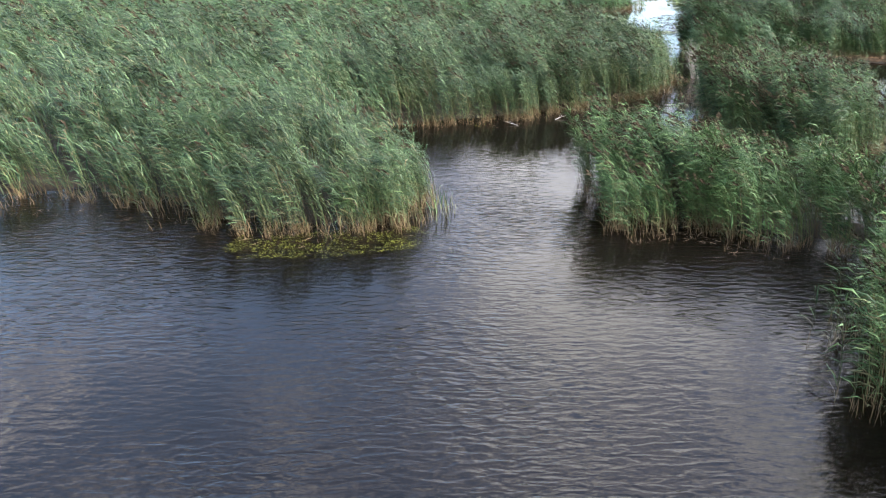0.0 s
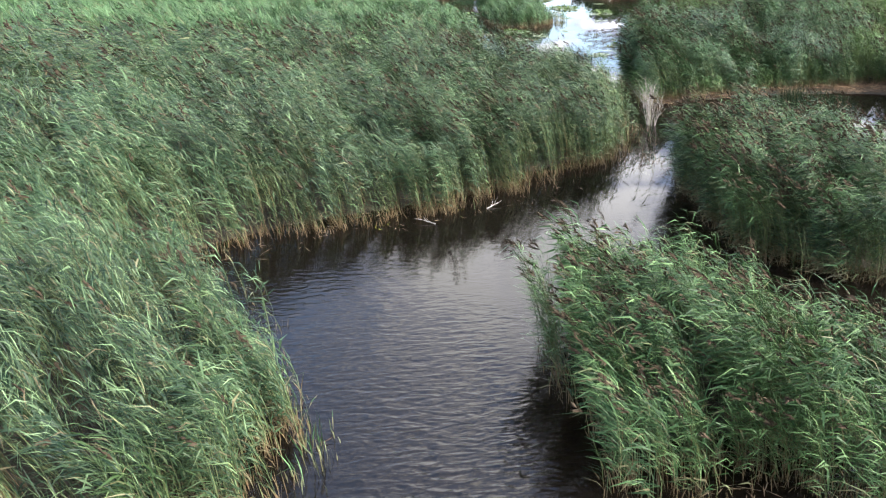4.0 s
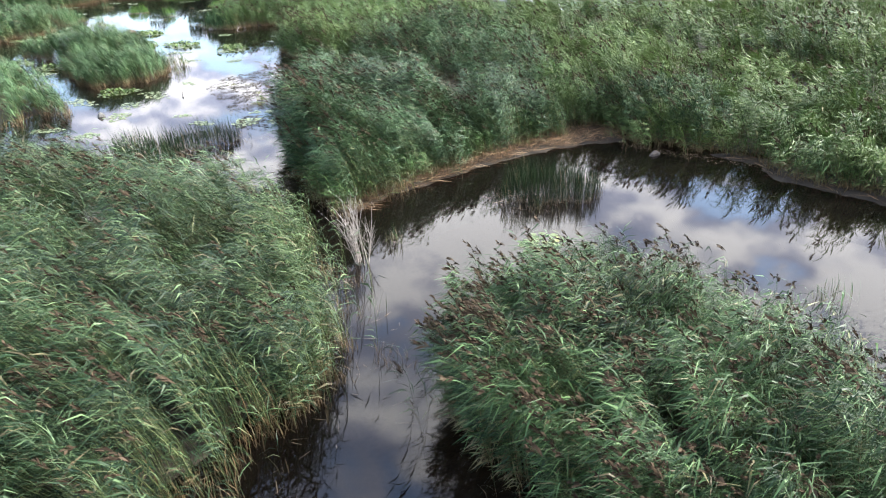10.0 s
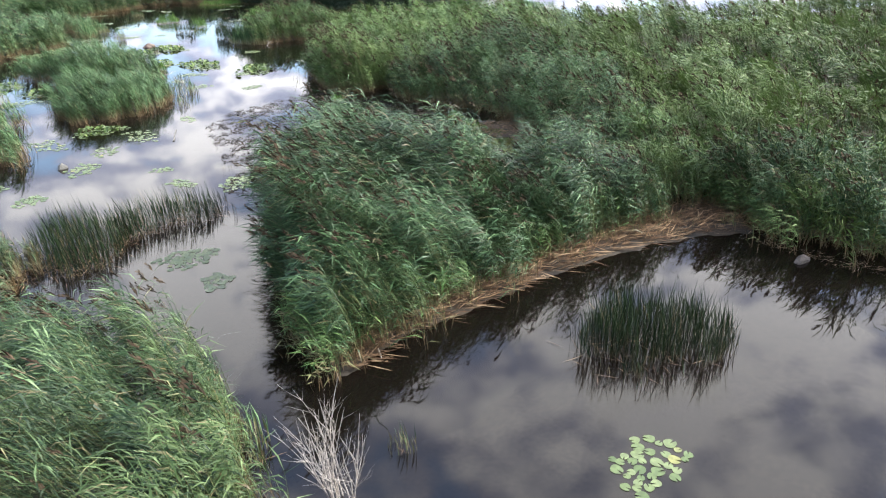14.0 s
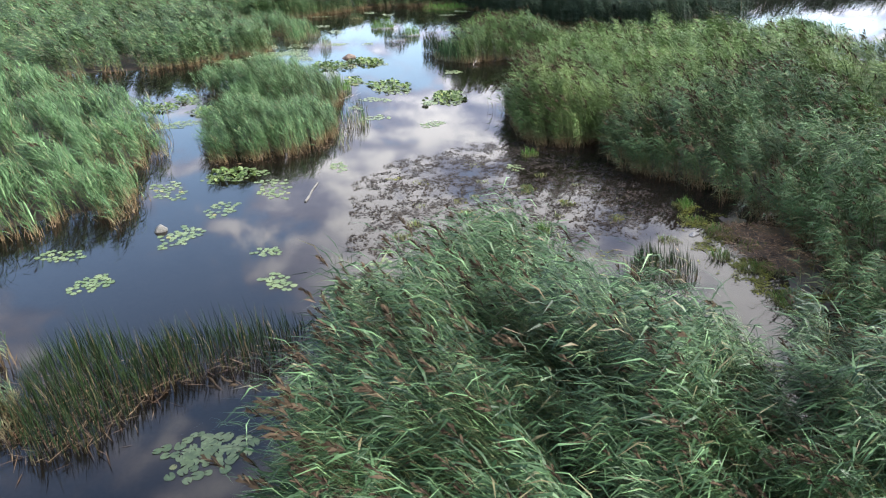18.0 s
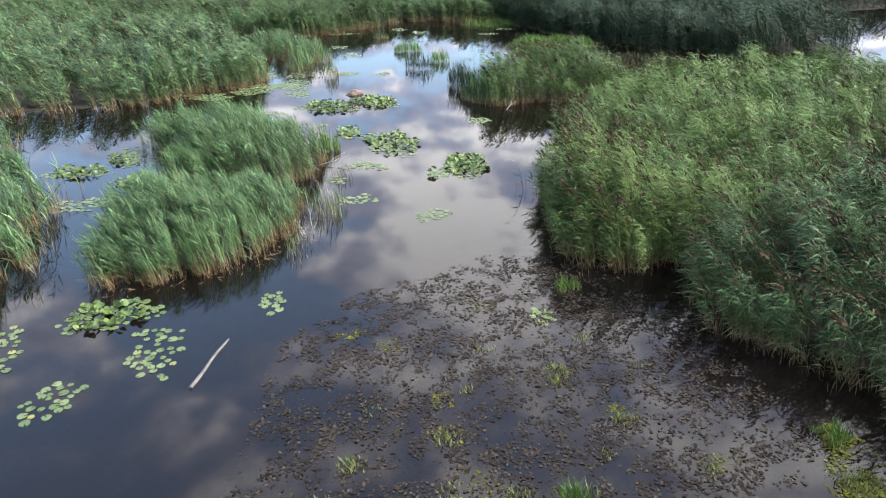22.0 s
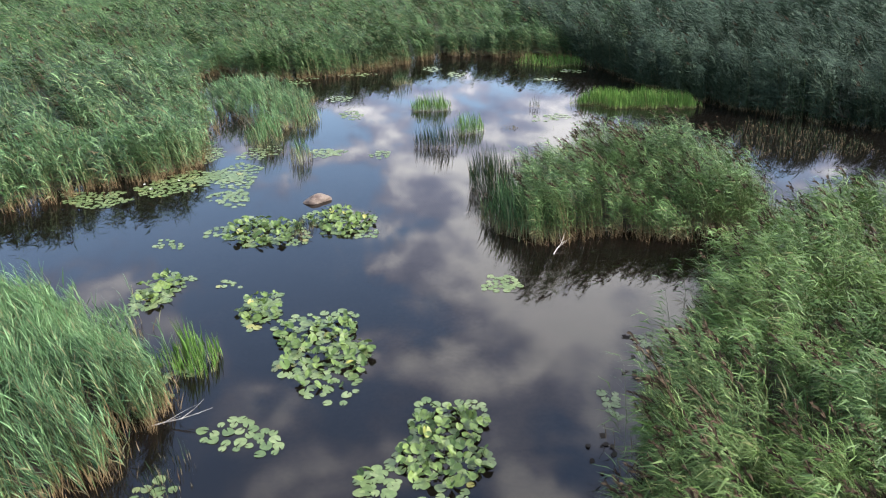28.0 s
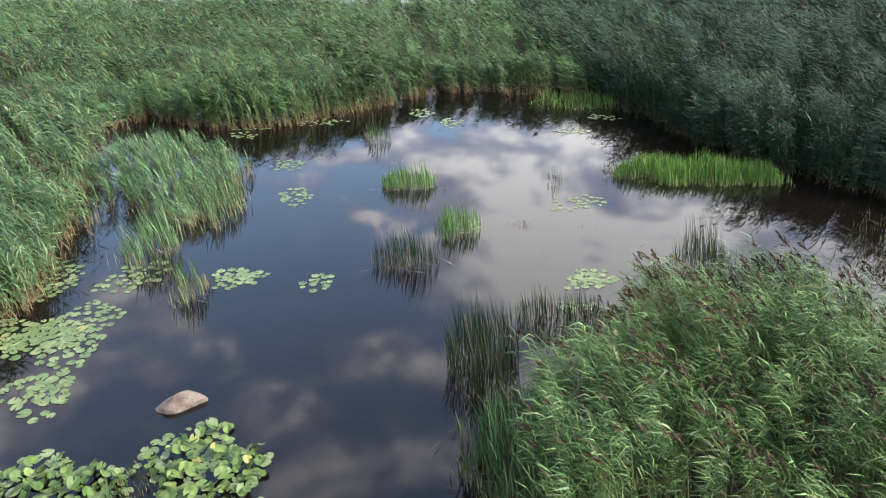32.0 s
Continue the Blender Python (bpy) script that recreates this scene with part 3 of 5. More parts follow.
    for k in range(skirt):
        m = len(rim)
        q = foot[rim] + np.stack([rng.randn(m) * 0.12, rng.randn(m) * 0.12, np.zeros(m)], 1)
        off = rng.randn(m, 2) * 0.13 + WIND * 0.10
        hgt = rng.uniform(0.25, 0.95, m)
        tip = q + np.stack([off[:, 0], off[:, 1], hgt], 1)
        a = rng.rand(m) * 3.14
        add(q, q * 0.5 + tip * 0.5 - np.stack([off[:, 0], off[:, 1], 0 * hgt], 1) * 0.15, tip, np.stack([np.cos(a), np.sin(a), 0 * a], 1) * (0.010 * grow[rim])[:, None], 1)
    # plumes: soft brown brushes that point up and nod down the wind, in loose companies
    has = np.where(rng.rand(n) < 0.7 * plumes * (0.35 + 1.3 * (waver(x, y, 0.55, seed + 11) > 0)) * (0.5 + 0.5 * share))[0]
    m = len(has)
    top = along(np.full(m, 1.0), has) + [0, 0, 0.05]
    axis = way[has] + rng.randn(m) * 0.25
    tilt = rng.uniform(0.45, 1.05, m)
    size = rng.uniform(0.34, 0.52, m) * grow[has] ** 0.62
    for k in range(9):
        az, el = axis + rng.uniform(-0.6, 0.6, m), tilt + rng.uniform(-0.4, 0.3, m)
        d = np.stack([np.cos(axis) * np.cos(tilt), np.sin(axis) * np.cos(tilt), np.sin(tilt)], 1)
        e = np.stack([np.cos(az) * np.cos(el), np.sin(az) * np.cos(el), np.sin(el)], 1)
        p = top + d * (size * 0.085 * k)[:, None]
        le = size * (0.62 - 0.04 * k) * rng.uniform(0.7, 1.1, m)
        mid = p + e * (le * 0.5)[:, None]
        tip = mid + (e - [0, 0, 0.3]) * (le * 0.5)[:, None]
        roll = rng.uniform(-1.5, 1.5, m)
        side = np.stack([-np.sin(az) * np.cos(roll), np.cos(az) * np.cos(roll), np.sin(roll)], 1) * (0.026 * grow[has] ** 0.8)[:, None]
        add(p, mid, tip, side, 2)
    v, t, i = np.concatenate(V), np.concatenate(T), np.concatenate(I)
    if not as_thing:
        return tagged(new(name, tri_mesh(name, v, t, [leaf, stem or STEM, PLUME], i)), label, "reeds", group, "stuff")
    base = tagged(new(name), label, "reeds", group)
    for k, (what, mat) in enumerate((("foliage", leaf), ("undergrowth", STEM), ("flowering", PLUME))):
        mine = t[i == k]
        if len(mine):
            used, where = np.unique(mine, return_inverse=True)
            tagged(new(what, tri_mesh(what, v[used], where.reshape(-1, 3), [mat])), ("", "tan and green reed stems", "brown nodding flower plumes")[k], kind="stuff").parent = base
    return base


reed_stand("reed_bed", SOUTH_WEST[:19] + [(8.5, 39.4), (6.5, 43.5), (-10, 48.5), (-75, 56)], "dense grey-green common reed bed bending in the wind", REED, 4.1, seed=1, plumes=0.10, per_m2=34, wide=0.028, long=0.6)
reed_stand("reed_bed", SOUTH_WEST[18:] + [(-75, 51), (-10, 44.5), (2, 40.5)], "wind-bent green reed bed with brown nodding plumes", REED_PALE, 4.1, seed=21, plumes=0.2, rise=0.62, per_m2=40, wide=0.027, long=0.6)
reed_stand("reed_bed", WEST_MEADOW, "low light-green sedge and young reed beside the west pool", MEADOW, 1.2, seed=2, plumes=0.0, long=0.45, wide=0.036)
reed_stand("reed_bed", WEST_REEDS, "fresh light-green reed bed on the pool's west bank", REED_FRESH, 2.3, seed=3, plumes=0.03, lean=0.40, wide=0.026, per_m2=36, rise=0.95, nod=0.55, relief=0.25)
reed_stand("reed_island", SPIT, "fresh blue-green reed spit with straw-coloured stem feet", REED_FRESH, 2.5, seed=4, plumes=0.0, lean=0.40, long=0.50, wide=0.022, per_m2=60, upright=0.12, rise=1.0, nod=0.5, clump=0.6, relief=0.15, as_thing=True, group="reed islands")
reed_stand("reed_island", SPIT_FRONT, "fresh blue-green reed islet with straw-coloured stem feet", REED_FRESH, 2.2, seed=15, plumes=0.0, lean=0.40, long=0.50, wide=0.022, per_m2=60, upright=0.12, rise=1.0, nod=0.5, clump=0.6, relief=0.15, as_thing=True, group="reed islands")
reed_stand("reed_island", [(15.3, 122.6), (17.1, 120.1), (18.4, 119.0), (20.4, 117.6), (21.2, 118.0), (21.9, 121.4), (21.4, 124.8), (19.4, 126.0), (17.0, 127.4), (15.0, 126.6)], "fresh light-green reed islet thinning out into the pool", REED_FRESH, 2.1, seed=16, plumes=0.0, lean=0.32, long=0.5, wide=0.026, per_m2=26, rim_tall=0.4, fringe=1.3, relief=0.15, rise=1.0, nod=0.5, as_thing=True, group="reed islands")
reed_stand("reed_bed", [(11.4, 129.4), (13.6, 133.4), (12.4, 136.4), (9.0, 134.6), (7.0, 130.4), (9.2, 129.6)], "fresh pale reed tuft at the bend of the north bank", REED_FRESH, 2.6, seed=25, plumes=0.0, lean=0.3, per_m2=40, rim_tall=0.8)
# differing growth within the wide eastern bed
reed_stand("reed_bed", [(49.0, 66.5), (51.0, 62.6), (55.0, 63.0), (56.5, 67.0), (53.0, 70.0)], "dark blue-green hummock of tall reeds in the eastern bed", REED_MUTED, 3.2, seed=26, plumes=0.25, mounds=0.4, per_m2=40)
reed_stand("reed_bed", [(55.0, 57.0), (58.0, 52.6), (66.0, 51.0), (72.0, 56.0), (66.0, 61.5), (58.0, 61.0)], "dark grey-green swell of tall reeds in the eastern bed", REED_MUTED, 3.2, seed=27, plumes=0.3, mounds=0.45, per_m2=40)
reed_stand("reed_bed", [(35.6, 50.6), (36.2, 54.6), (39.0, 55.6), (42.4, 53.4), (42.0, 50.0), (39.0, 47.6), (36.9, 47.6)], "tall grey-green reeds with bare feet above the pool's bank", REED_MUTED, 2.9, seed=28, plumes=0.2, rim_tall=0.9, per_m2=36)
reed_stand("reed_bed", [(38.8, 47.2), (42.6, 50.0), (47.0, 50.4), (52.0, 46.0), (46.0, 41.0), (39.6, 40.0), (37.4, 43.4), (38.0, 45.4)], "yellow-green young reeds spreading behind the east bank", REED_YELLOW, 2.1, seed=29, plumes=0.03, lean=0.3, mounds=0.35, per_m2=36)
reed_stand("reed_bed", [(34.4, 57.4), (36.6, 55.2), (40.0, 56.2), (42.0, 60.4), (39.6, 62.6), (36.2, 59.6)], "pale yellow-green swathe of reeds behind the bank", REED_YELLOW, 2.7, seed=30, plumes=0.08, lean=0.4, per_m2=36)
reed_stand("reed_bed", [(31.3, 80.6), (32.6, 79.9), (34.9, 79.7), (37.2, 79.5), (38.4, 83.0), (37.0, 87.6), (35.0, 91.6), (33.9, 90.2), (32.3, 86.5), (31.4, 83.0)], "olive reeds with brown plumes at the bed's corner", REED_BROWN, 3.1, seed=31, plumes=0.35, lean=0.3, long=0.52, wide=0.027, per_m2=36, rim_tall=0.8)
reed_stand("reed_bed", NORTH_WEST, "pale grey-green reed bed on the north-west bank", REED_BANK, 2.6, seed=5, plumes=0.08, lean=0.35, wide=0.036, rim_tall=0.8)
reed_stand("reed_bed", [(x, y - 1.0 * (y < 145)) for x, y in NORTH], "tall grey-green reed bed closing the pool", REED_FAR, 3.0, per_m2=27, seed=6, plumes=0.08, lean=0.36, rim_tall=0.85)
reed_stand("reed_bed", [(11.6, 135.0), (18.2, 131.6), (21.5, 131.4), (25.2, 134.9), (28.6, 139.0), (32.2, 140.8), (39.7, 140.2), (43.0, 139.8), (43.0, 143.0), (39.8, 144.4), (31.6, 145.0), (27.0, 143.0), (23.6, 138.8), (20.8, 135.6), (18.8, 135.8), (12.0, 139.0)], "grey-green reed front of the north bank over straw-coloured feet", REED_FAR, 2.3, seed=35, plumes=0.0, lean=0.3, rim_tall=0.8, per_m2=62, nod=0.8, relief=0.25)
# north-east bank: shade painted by dark leaves and rush-dark stems
reed_stand("reed_bed", [(41.8, 141.4), (42.6, 136.4), (44.4, 131.0), (46.8, 125.6), (49.2, 122.2), (52.2, 118.6), (59.6, 114.8), (61.0, 118.4), (54.6, 122.2), (52.0, 125.4), (49.8, 128.0), (47.6, 133.0), (45.8, 138.0), (44.8, 142.6)], "reed front leaning over the pool, its shade put into the leaf colour", REED_SHADED, 2.6, seed=36, plumes=0.0, lean=0.3, rim_tall=0.85, per_m2=62, stem=RUSH, nod=0.8)
reed_stand("reed_bed", [(x - 1.0 * (y < 149), y - 0.8 * (y < 149)) for x, y in NORTH_EAST], "tall reed bed turned from the light, its shade put into the leaf colour", REED_SHADED, 3.8, seed=7, plumes=0.05, lean=0.35, rim_tall=0.95, skirt=1, stem=RUSH, per_m2=44)
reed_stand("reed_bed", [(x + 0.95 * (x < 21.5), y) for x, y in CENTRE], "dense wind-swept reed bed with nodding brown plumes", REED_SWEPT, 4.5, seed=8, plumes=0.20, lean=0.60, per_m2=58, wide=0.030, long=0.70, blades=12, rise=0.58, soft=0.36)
reed_stand("reed_bed", EAST, "wide reed bed with brown plumes and yellow-green patches", REED_BROWN, 2.5, seed=9, plumes=0.18, hills=0.26, mounds=0.6, rim_tall=0.78, per_m2=34, wide=0.029)
reed_stand("reed_bed", EAST_DARK, "dark blue-green wind-swept reed bed beside the mudflat", REED_GLAUCOUS, 3.2, seed=17, plumes=0.25, hills=0.18, mounds=0.45, rise=0.58, per_m2=36, wide=0.028)
reed_stand("reed_bed", EAST_FRESH, "yellow-green reed bed along the pool's east bank", REED_YELLOW, 2.9, seed=10, plumes=0.11, lean=0.42, rise=0.68, long=0.52, wide=0.029, per_m2=36, clump=0.75, relief=0.25)
reed_stand("reed_bed", [(11.4, 41.0), (13.0, 42.0), (14.1, 43.6), (14.4, 45.4), (14.9, 47.2), (15.5, 49), (15.8, 51), (14.4, 51.2), (13.8, 48.5), (12.9, 46.4), (12.0, 44.4), (10.6, 42.6)], "pale olive-green reed fringe along the channel", REED_OLIVE, 3.5, seed=18, plumes=0.0, lean=0.25, upright=0.3, rim_tall=0.75)
reed_stand("reed_bed", [(-3.4, 22.0), (-1.3, 22.8), (-0.8, 24.8), (-1.6, 27.4), (-2.6, 27.4), (-2.3, 24.6), (-3.6, 23.4)], "pale olive-green upright reeds on the bed's tip", REED_OLIVE, 3.1, seed=22, plumes=0.0, lean=0.18, upright=0.3, rim_tall=0.8)
reed_stand("reed_bed", [(6.1, 25), (6.9, 22.6), (10, 22.6), (13.5, 24.2), (11.9, 26), (10.8, 28.2), (9.4, 29.4), (7.8, 29.0), (6.7, 27.8)], "dense yellowish green reeds on the south-east point", REED_POINT, 3.3, seed=23, plumes=0.3, per_m2=26, rim_tall=0.85, fringe=0.4)
reed_stand("reed_bed", [(10.4, 104.7), (13.2, 107.1), (15.4, 109.1), (18.2, 110.3), (18.6, 112), (17.4, 114.8), (16.6, 118.6), (14.8, 118.6), (15.4, 114), (13.4, 110.8), (10, 107.4)], "fresh pale reed fringe of the north-west bank", REED_FRESH, 2.9, seed=24, plumes=0.04, lean=0.32, upright=0.3, rim_tall=0.75)
reed_stand("reed_bed", [(17.9, 51.0), (19.7, 51.7), (22, 52.6), (24.5, 53.0), (24.2, 54.2), (21, 54), (18.8, 53.6), (17.7, 54.5)], "fresh green young reeds at the bank's corner", REED_GREEN, 2.4, seed=19, plumes=0.0, lean=0.25, upright=0.3, rim_tall=0.6)
reed_stand("reed_bed", [(24.0, 53.3), (27.5, 53.8), (30.2, 54.3), (33.0, 54.6), (36.0, 54.6), (36.2, 56.0), (33.0, 56.2), (30.0, 55.8), (27.0, 55.3), (24.0, 54.8)], "vivid green young reeds along the litter bank", REED_GREEN, 2.3, seed=34, plumes=0.0, lean=0.25, upright=0.3, rim_tall=0.55, nod=0.7, rise=0.95, per_m2=40)
reed_stand("reed_bed", [(36.4, 43.3), (37.2, 39.5), (36.4, 37.0), (37.5, 32), (40, 32), (40.2, 38), (39.6, 43), (38.6, 45)], "fresh yellow-green reed fringe on the east bank", REED_GREEN, 2.2, seed=20, plumes=0.0, lean=0.25, upright=0.3, rim_tall=0.5)
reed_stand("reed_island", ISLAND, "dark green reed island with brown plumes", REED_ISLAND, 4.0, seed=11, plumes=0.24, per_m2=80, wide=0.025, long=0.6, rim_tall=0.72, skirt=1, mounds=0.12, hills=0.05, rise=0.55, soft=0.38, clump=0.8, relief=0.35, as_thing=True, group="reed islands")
reed_stand("reed_bed", SOUTH_EAST, "vivid green reed bed on the south-east bank with brown plumes", REED_POINT, 3.4, seed=12, plumes=0.2, rim_tall=0.78, skirt=2, per_m2=38, wide=0.027)
reed_stand("reed_island", POOL_ISLAND, "reed island in the north pool with brown plumes", REED_GREEN, 3.0, seed=13, plumes=0.22, lean=0.32, per_m2=46, long=0.52, wide=0.027, clump=0.6, relief=0.15, rim_tall=0.7, as_thing=True, group="reed islands")
# brighter, yellower leaf colour paints the sunlight on the island's east end
reed_stand("reed_bed", [(40.4, 103.0), (42.2, 103.9), (43.1, 106.5), (42.7, 109.2), (41.0, 110.4), (40.0, 106.5)], "yellow-green reeds at the pool island's sunny end, sunlight put into the leaf colour", REED_YELLOW, 2.7, seed=33, plumes=0.1, lean=0.3, per_m2=30, wide=0.026, relief=0.15)
reed_stand("reed_island", LAKE_GRASS, "low green islet in the far lake", REED_FRESH, 1.0, seed=14, plumes=0.0, as_thing=True, group="reed islands")


# ---- rushes and sedges: upright blades ----
def blades_mesh(name, poly, per_m2, height, material, rng, lean=0.15, width=0.010, seed=1, fringe=0.3, spread=0.16, litter=0.0):
    p = np.asarray(poly, float)
    lo, hi = p.min(0), p.max(0)
    n = int(per_m2 * np.prod(hi - lo))
    x, y = rng.uniform(lo[0], hi[0], n), rng.uniform(lo[1], hi[1], n)
    e = signed(poly, x, y) + fringe * waver(x, y, 2.6, seed)
    keep = (e > 0) | ((e > -0.5) & (rng.rand(n) < 0.08))
    x, y, e = x[keep], y[keep], e[keep]
    n = len(x)
    h = height * rng.uniform(0.42, 1.12, n) * (0.45 + 0.55 * np.clip(e / 0.5, 0, 1)) * (1 + 0.15 * waver(x, y, 1.7, seed + 2))
    az = rng.rand(n) * 6.283
    ox = np.cos(az) * spread * h * rng.rand(n) + WIND[0] * lean * h
    oy = np.sin(az) * spread * h * rng.rand(n) + WIND[1] * lean * h
    foot = np.stack([x, y, np.full(n, -0.10)], 1)
    mid = foot + np.stack([ox * 0.3, oy * 0.3, h * 0.55], 1)
    tip = foot + np.stack([ox, oy, h], 1)
    turn = rng.rand(n) * 3.14
    side = np.stack([np.cos(turn), np.sin(turn), 0 * turn], 1) * width
    v, t = kites(foot, mid, tip, side)
    out = [tri_mesh("foliage", v, t, [material])]
    if litter:
        m = int(n * litter)
        pick = rng.randint(0, n, m)
        a = rng.rand(m) * 6.283
        le = rng.uniform(0.25, 0.9, m)
        q = np.stack([x[pick] + rng.randn(m) * 0.25, y[pick] + rng.randn(m) * 0.25, rng.uniform(0.0, 0.12, m)], 1)
        d = np.stack([np.cos(a), np.sin(a), rng.uniform(-0.02, 0.25, m)], 1) * le[:, None]
        s2 = np.stack([-np.sin(a), np.cos(a), 0 * a], 1) * 0.012
        v2, t2 = kites(q, q + d * 0.5, q + d, s2)
        out.append(tri_mesh("dead_growth", v2, t2, [LITTER]))
    return out


def round_poly(cx, cy, rx, ry, n=10, turn=0.0, rng=None):
    out = []
    for k in range(n):
        a = 6.283 * k / n
        r = 1 + (rng.uniform(-0.22, 0.22) if rng else 0)
        ux, uy = rx * r * math.cos(a), ry * r * math.sin(a)
        out.append((cx + ux * math.cos(turn) - uy * math.sin(turn), cy + ux * math.sin(turn) + uy * math.cos(turn)))
    return out


def rush(poly, label, height, per_m2=130, material=RUSH, seed=1, name="rush_clump", category="rushes", lean=0.12, width=0.010, litter=0.05, group="rush clumps", fringe=0.3, spread=0.16):
    base = tagged(new(name), label, category, group)
    for me in blades_mesh(name, poly, per_m2, height, material, np.random.RandomState(seed), lean, width, seed, fringe, spread, litter):
        ob = new(me.name.split(".")[0], me)
        ob.parent = base
        ob["kind"] = "stuff"
        if "dead" in me.name:
            ob["label"] = "tan dead stalks at the foot"
    return base


rng = random.Random(5)
rush([(24.3, 48.7), (24.8, 47.5), (26.1, 46.7), (27.7, 46.5), (28.8, 47.6), (27.6, 49.2), (25.9, 49.8)], "dark bulrush clump standing in the still pool", 1.65, 230, seed=21, width=0.008, spread=0.26, fringe=0.45, lean=0.06)
rush([(15.2, 62.6), (17.7, 63.2), (19.2, 63.4), (19.5, 64.7), (17, 64.8), (15, 64.8)], "dark bulrush belt with dead stalks at its foot", 1.5, 150, seed=22, litter=0.2)
rush([(12.6, 61.2), (14.1, 60.6), (15.1, 61.8), (15.9, 63.0), (15.2, 64.8), (13.2, 65.2), (12.2, 63.6)], "wide dark bulrush clump at the reed bed's foot", 1.55, 110, seed=47, litter=0.2)
reed_stand("reed_bed", [(7.8, 59.6), (11.4, 60.4), (12.6, 62.0), (12.2, 64.0), (10.4, 65.6), (8.2, 64.6), (7.2, 62.0)], "pale green young reeds mixed with dry stems beside the rushes", REED_PALE, 1.7, seed=32, plumes=0.0, lean=0.25, per_m2=44, long=0.42, wide=0.022, relief=0.2, rise=1.0, fringe=1.2)
rush([(29.7, 66.2), (30.3, 65.2), (31.8, 65.1), (31.9, 66.2), (30.8, 67.2)], "dark rush clump on the mudflat's edge", 1.2, 170, seed=24)
rush([(31.0, 109.4), (31.0, 107.2), (32.4, 106.8), (33.0, 107.4), (32.8, 109.8)], "loose dark bulrush clump at the pool island's end", 1.9, 130, seed=25)
rush([(32.6, 110.4), (34.4, 109.6), (35.9, 109.8), (35.4, 111.2), (33.2, 111.6)], "low dark rushes behind the pool island", 1.4, 110, seed=45)
rush([(31.2, 105.4), (31.8, 103.2), (33.2, 102.0), (34.4, 103.0), (33.6, 105.6), (32.2, 106.2)], "fresh green reed fringe of the pool island", 1.9, 150, REED_FRESH, seed=46, width=0.017, spread=0.3, litter=0.15)
rush(round_poly(20.5, 115.6, 1.0, 1.7, rng=rng), "sparse green reeds standing off the islet's point", 1.9, 55, REED_FRESH, seed=26, width=0.014, spread=0.3, lean=0.2)
rush(round_poly(21.4, 113.6, 0.7, 0.8, rng=rng), "thin dark rushes off the islet's point", 1.1, 60, RUSH, seed=48, width=0.011, spread=0.3)
rush(round_poly(22.8, 112.3, 0.55, 0.8, rng=rng), "green rush tuft standing in open water", 1.6, 110, REED_GREEN, seed=28, width=0.011)
rush(round_poly(22.0, 119.6, 0.7, 2.2, rng=rng), "sparse pale reeds along the islet's edge", 1.7, 60, REED_FRESH, seed=27, width=0.014, spread=0.3, lean=0.2)
rush(round_poly(-0.1, 23.8, 0.55, 1.3, rng=rng), "sparse thin reeds standing off the bed's tip", 1.5, 26, REED_FRESH, seed=49, width=0.013, spread=0.3)
rush(round_poly(21.9, 83.2, 0.5, 1.4, rng=rng), "few thin pale stems beside the islet", 0.9, 30, REED_FRESH, seed=50, width=0.011, spread=0.4)
rush(round_poly(29.6, 114.6, 1.1, 0.9, rng=rng), "loose dark rush clump in open water", 1.6, 120, seed=29)
rush(round_poly(31.5, 117.2, 1.0, 0.8, rng=rng), "green rush clump with lily leaves at its foot", 1.3, 150, SEDGE, seed=30)
rush(round_poly(34.2, 118.2, 0.9, 0.35, rng=rng), "low sparse rush tuft", 0.5, 60, seed=31)
rush(round_poly(36.5, 118.2, 0.5, 0.4, rng=rng), "yellow-green shoots among floating leaves", 1.0, 60, SEDGE, seed=55)
rush(round_poly(36.0, 122.9, 0.3, 0.3, rng=rng), "few tall rush stems", 1.4, 80, seed=32)
rush(round_poly(39.9, 114.0, 1.0, 0.8, rng=rng), "dark rush clump beside the pool island", 2.3, 150, seed=33)
rush(round_poly(29.6, 122.5, 1.2, 0.7, rng=rng), "bright green sedge tuft in open water", 1.25, 230, SEDGE, seed=34, name="sedge_tuft", category="sedge", group="sedge tufts")
rush(round_poly(27.5, 129.6, 0.75, 0.6, rng=rng), "pale green reed tuft before the north bank", 1.4, 110, REED_FRESH, seed=35)
rush([(38.4, 123.7), (41.5, 122.5), (46.5, 122.3), (46.9, 123.9), (43.9, 125.6), (40.2, 125.2)], "bright green sedge islet", 1.05, 200, SEDGE, seed=36, name="sedge_islet", category="sedge", width=0.014, group="sedge tufts")
rush([(44.6, 113.2), (48, 112), (53, 113), (52, 117.5), (48, 119.4), (46.4, 117)], "low dark rushes in the shade of the tall reed", 0.7, 16, seed=37, width=0.016)
rush([(36.5, 137.5), (40, 135.8), (42.5, 136.4), (42.2, 139.6), (38, 140.4)], "sparse yellow-green sedge before the north bank", 0.8, 35, SEDGE, seed=38, width=0.02, name="sedge_tuft", category="sedge", group="sedge tufts")
for k, (sx, sy, sr) in enumerate([(20.4, 52.3, 0.5), (21.6, 52.7, 0.35), (23.6, 52.9, 0.6), (24.9, 53.3, 0.4), (26.4, 53.2, 0.55), (27.8, 53.6, 0.5), (29.0, 53.5, 0.5), (30.2, 53.7, 0.6), (31.6, 53.5, 0.4), (32.6, 53.9, 0.6), (33.8, 53.0, 0.5), (34.8, 52.4, 0.4)]):
    rush(round_poly(sx, sy, sr, 0.28, rng=rng), "small green shoots growing through the reed litter", 0.45 + 0.15 * (k % 4), 130, REED_GREEN if k % 3 else SEDGE, seed=100 + k, name="sedge_tuft", category="sedge", group="sedge tufts", spread=0.4)
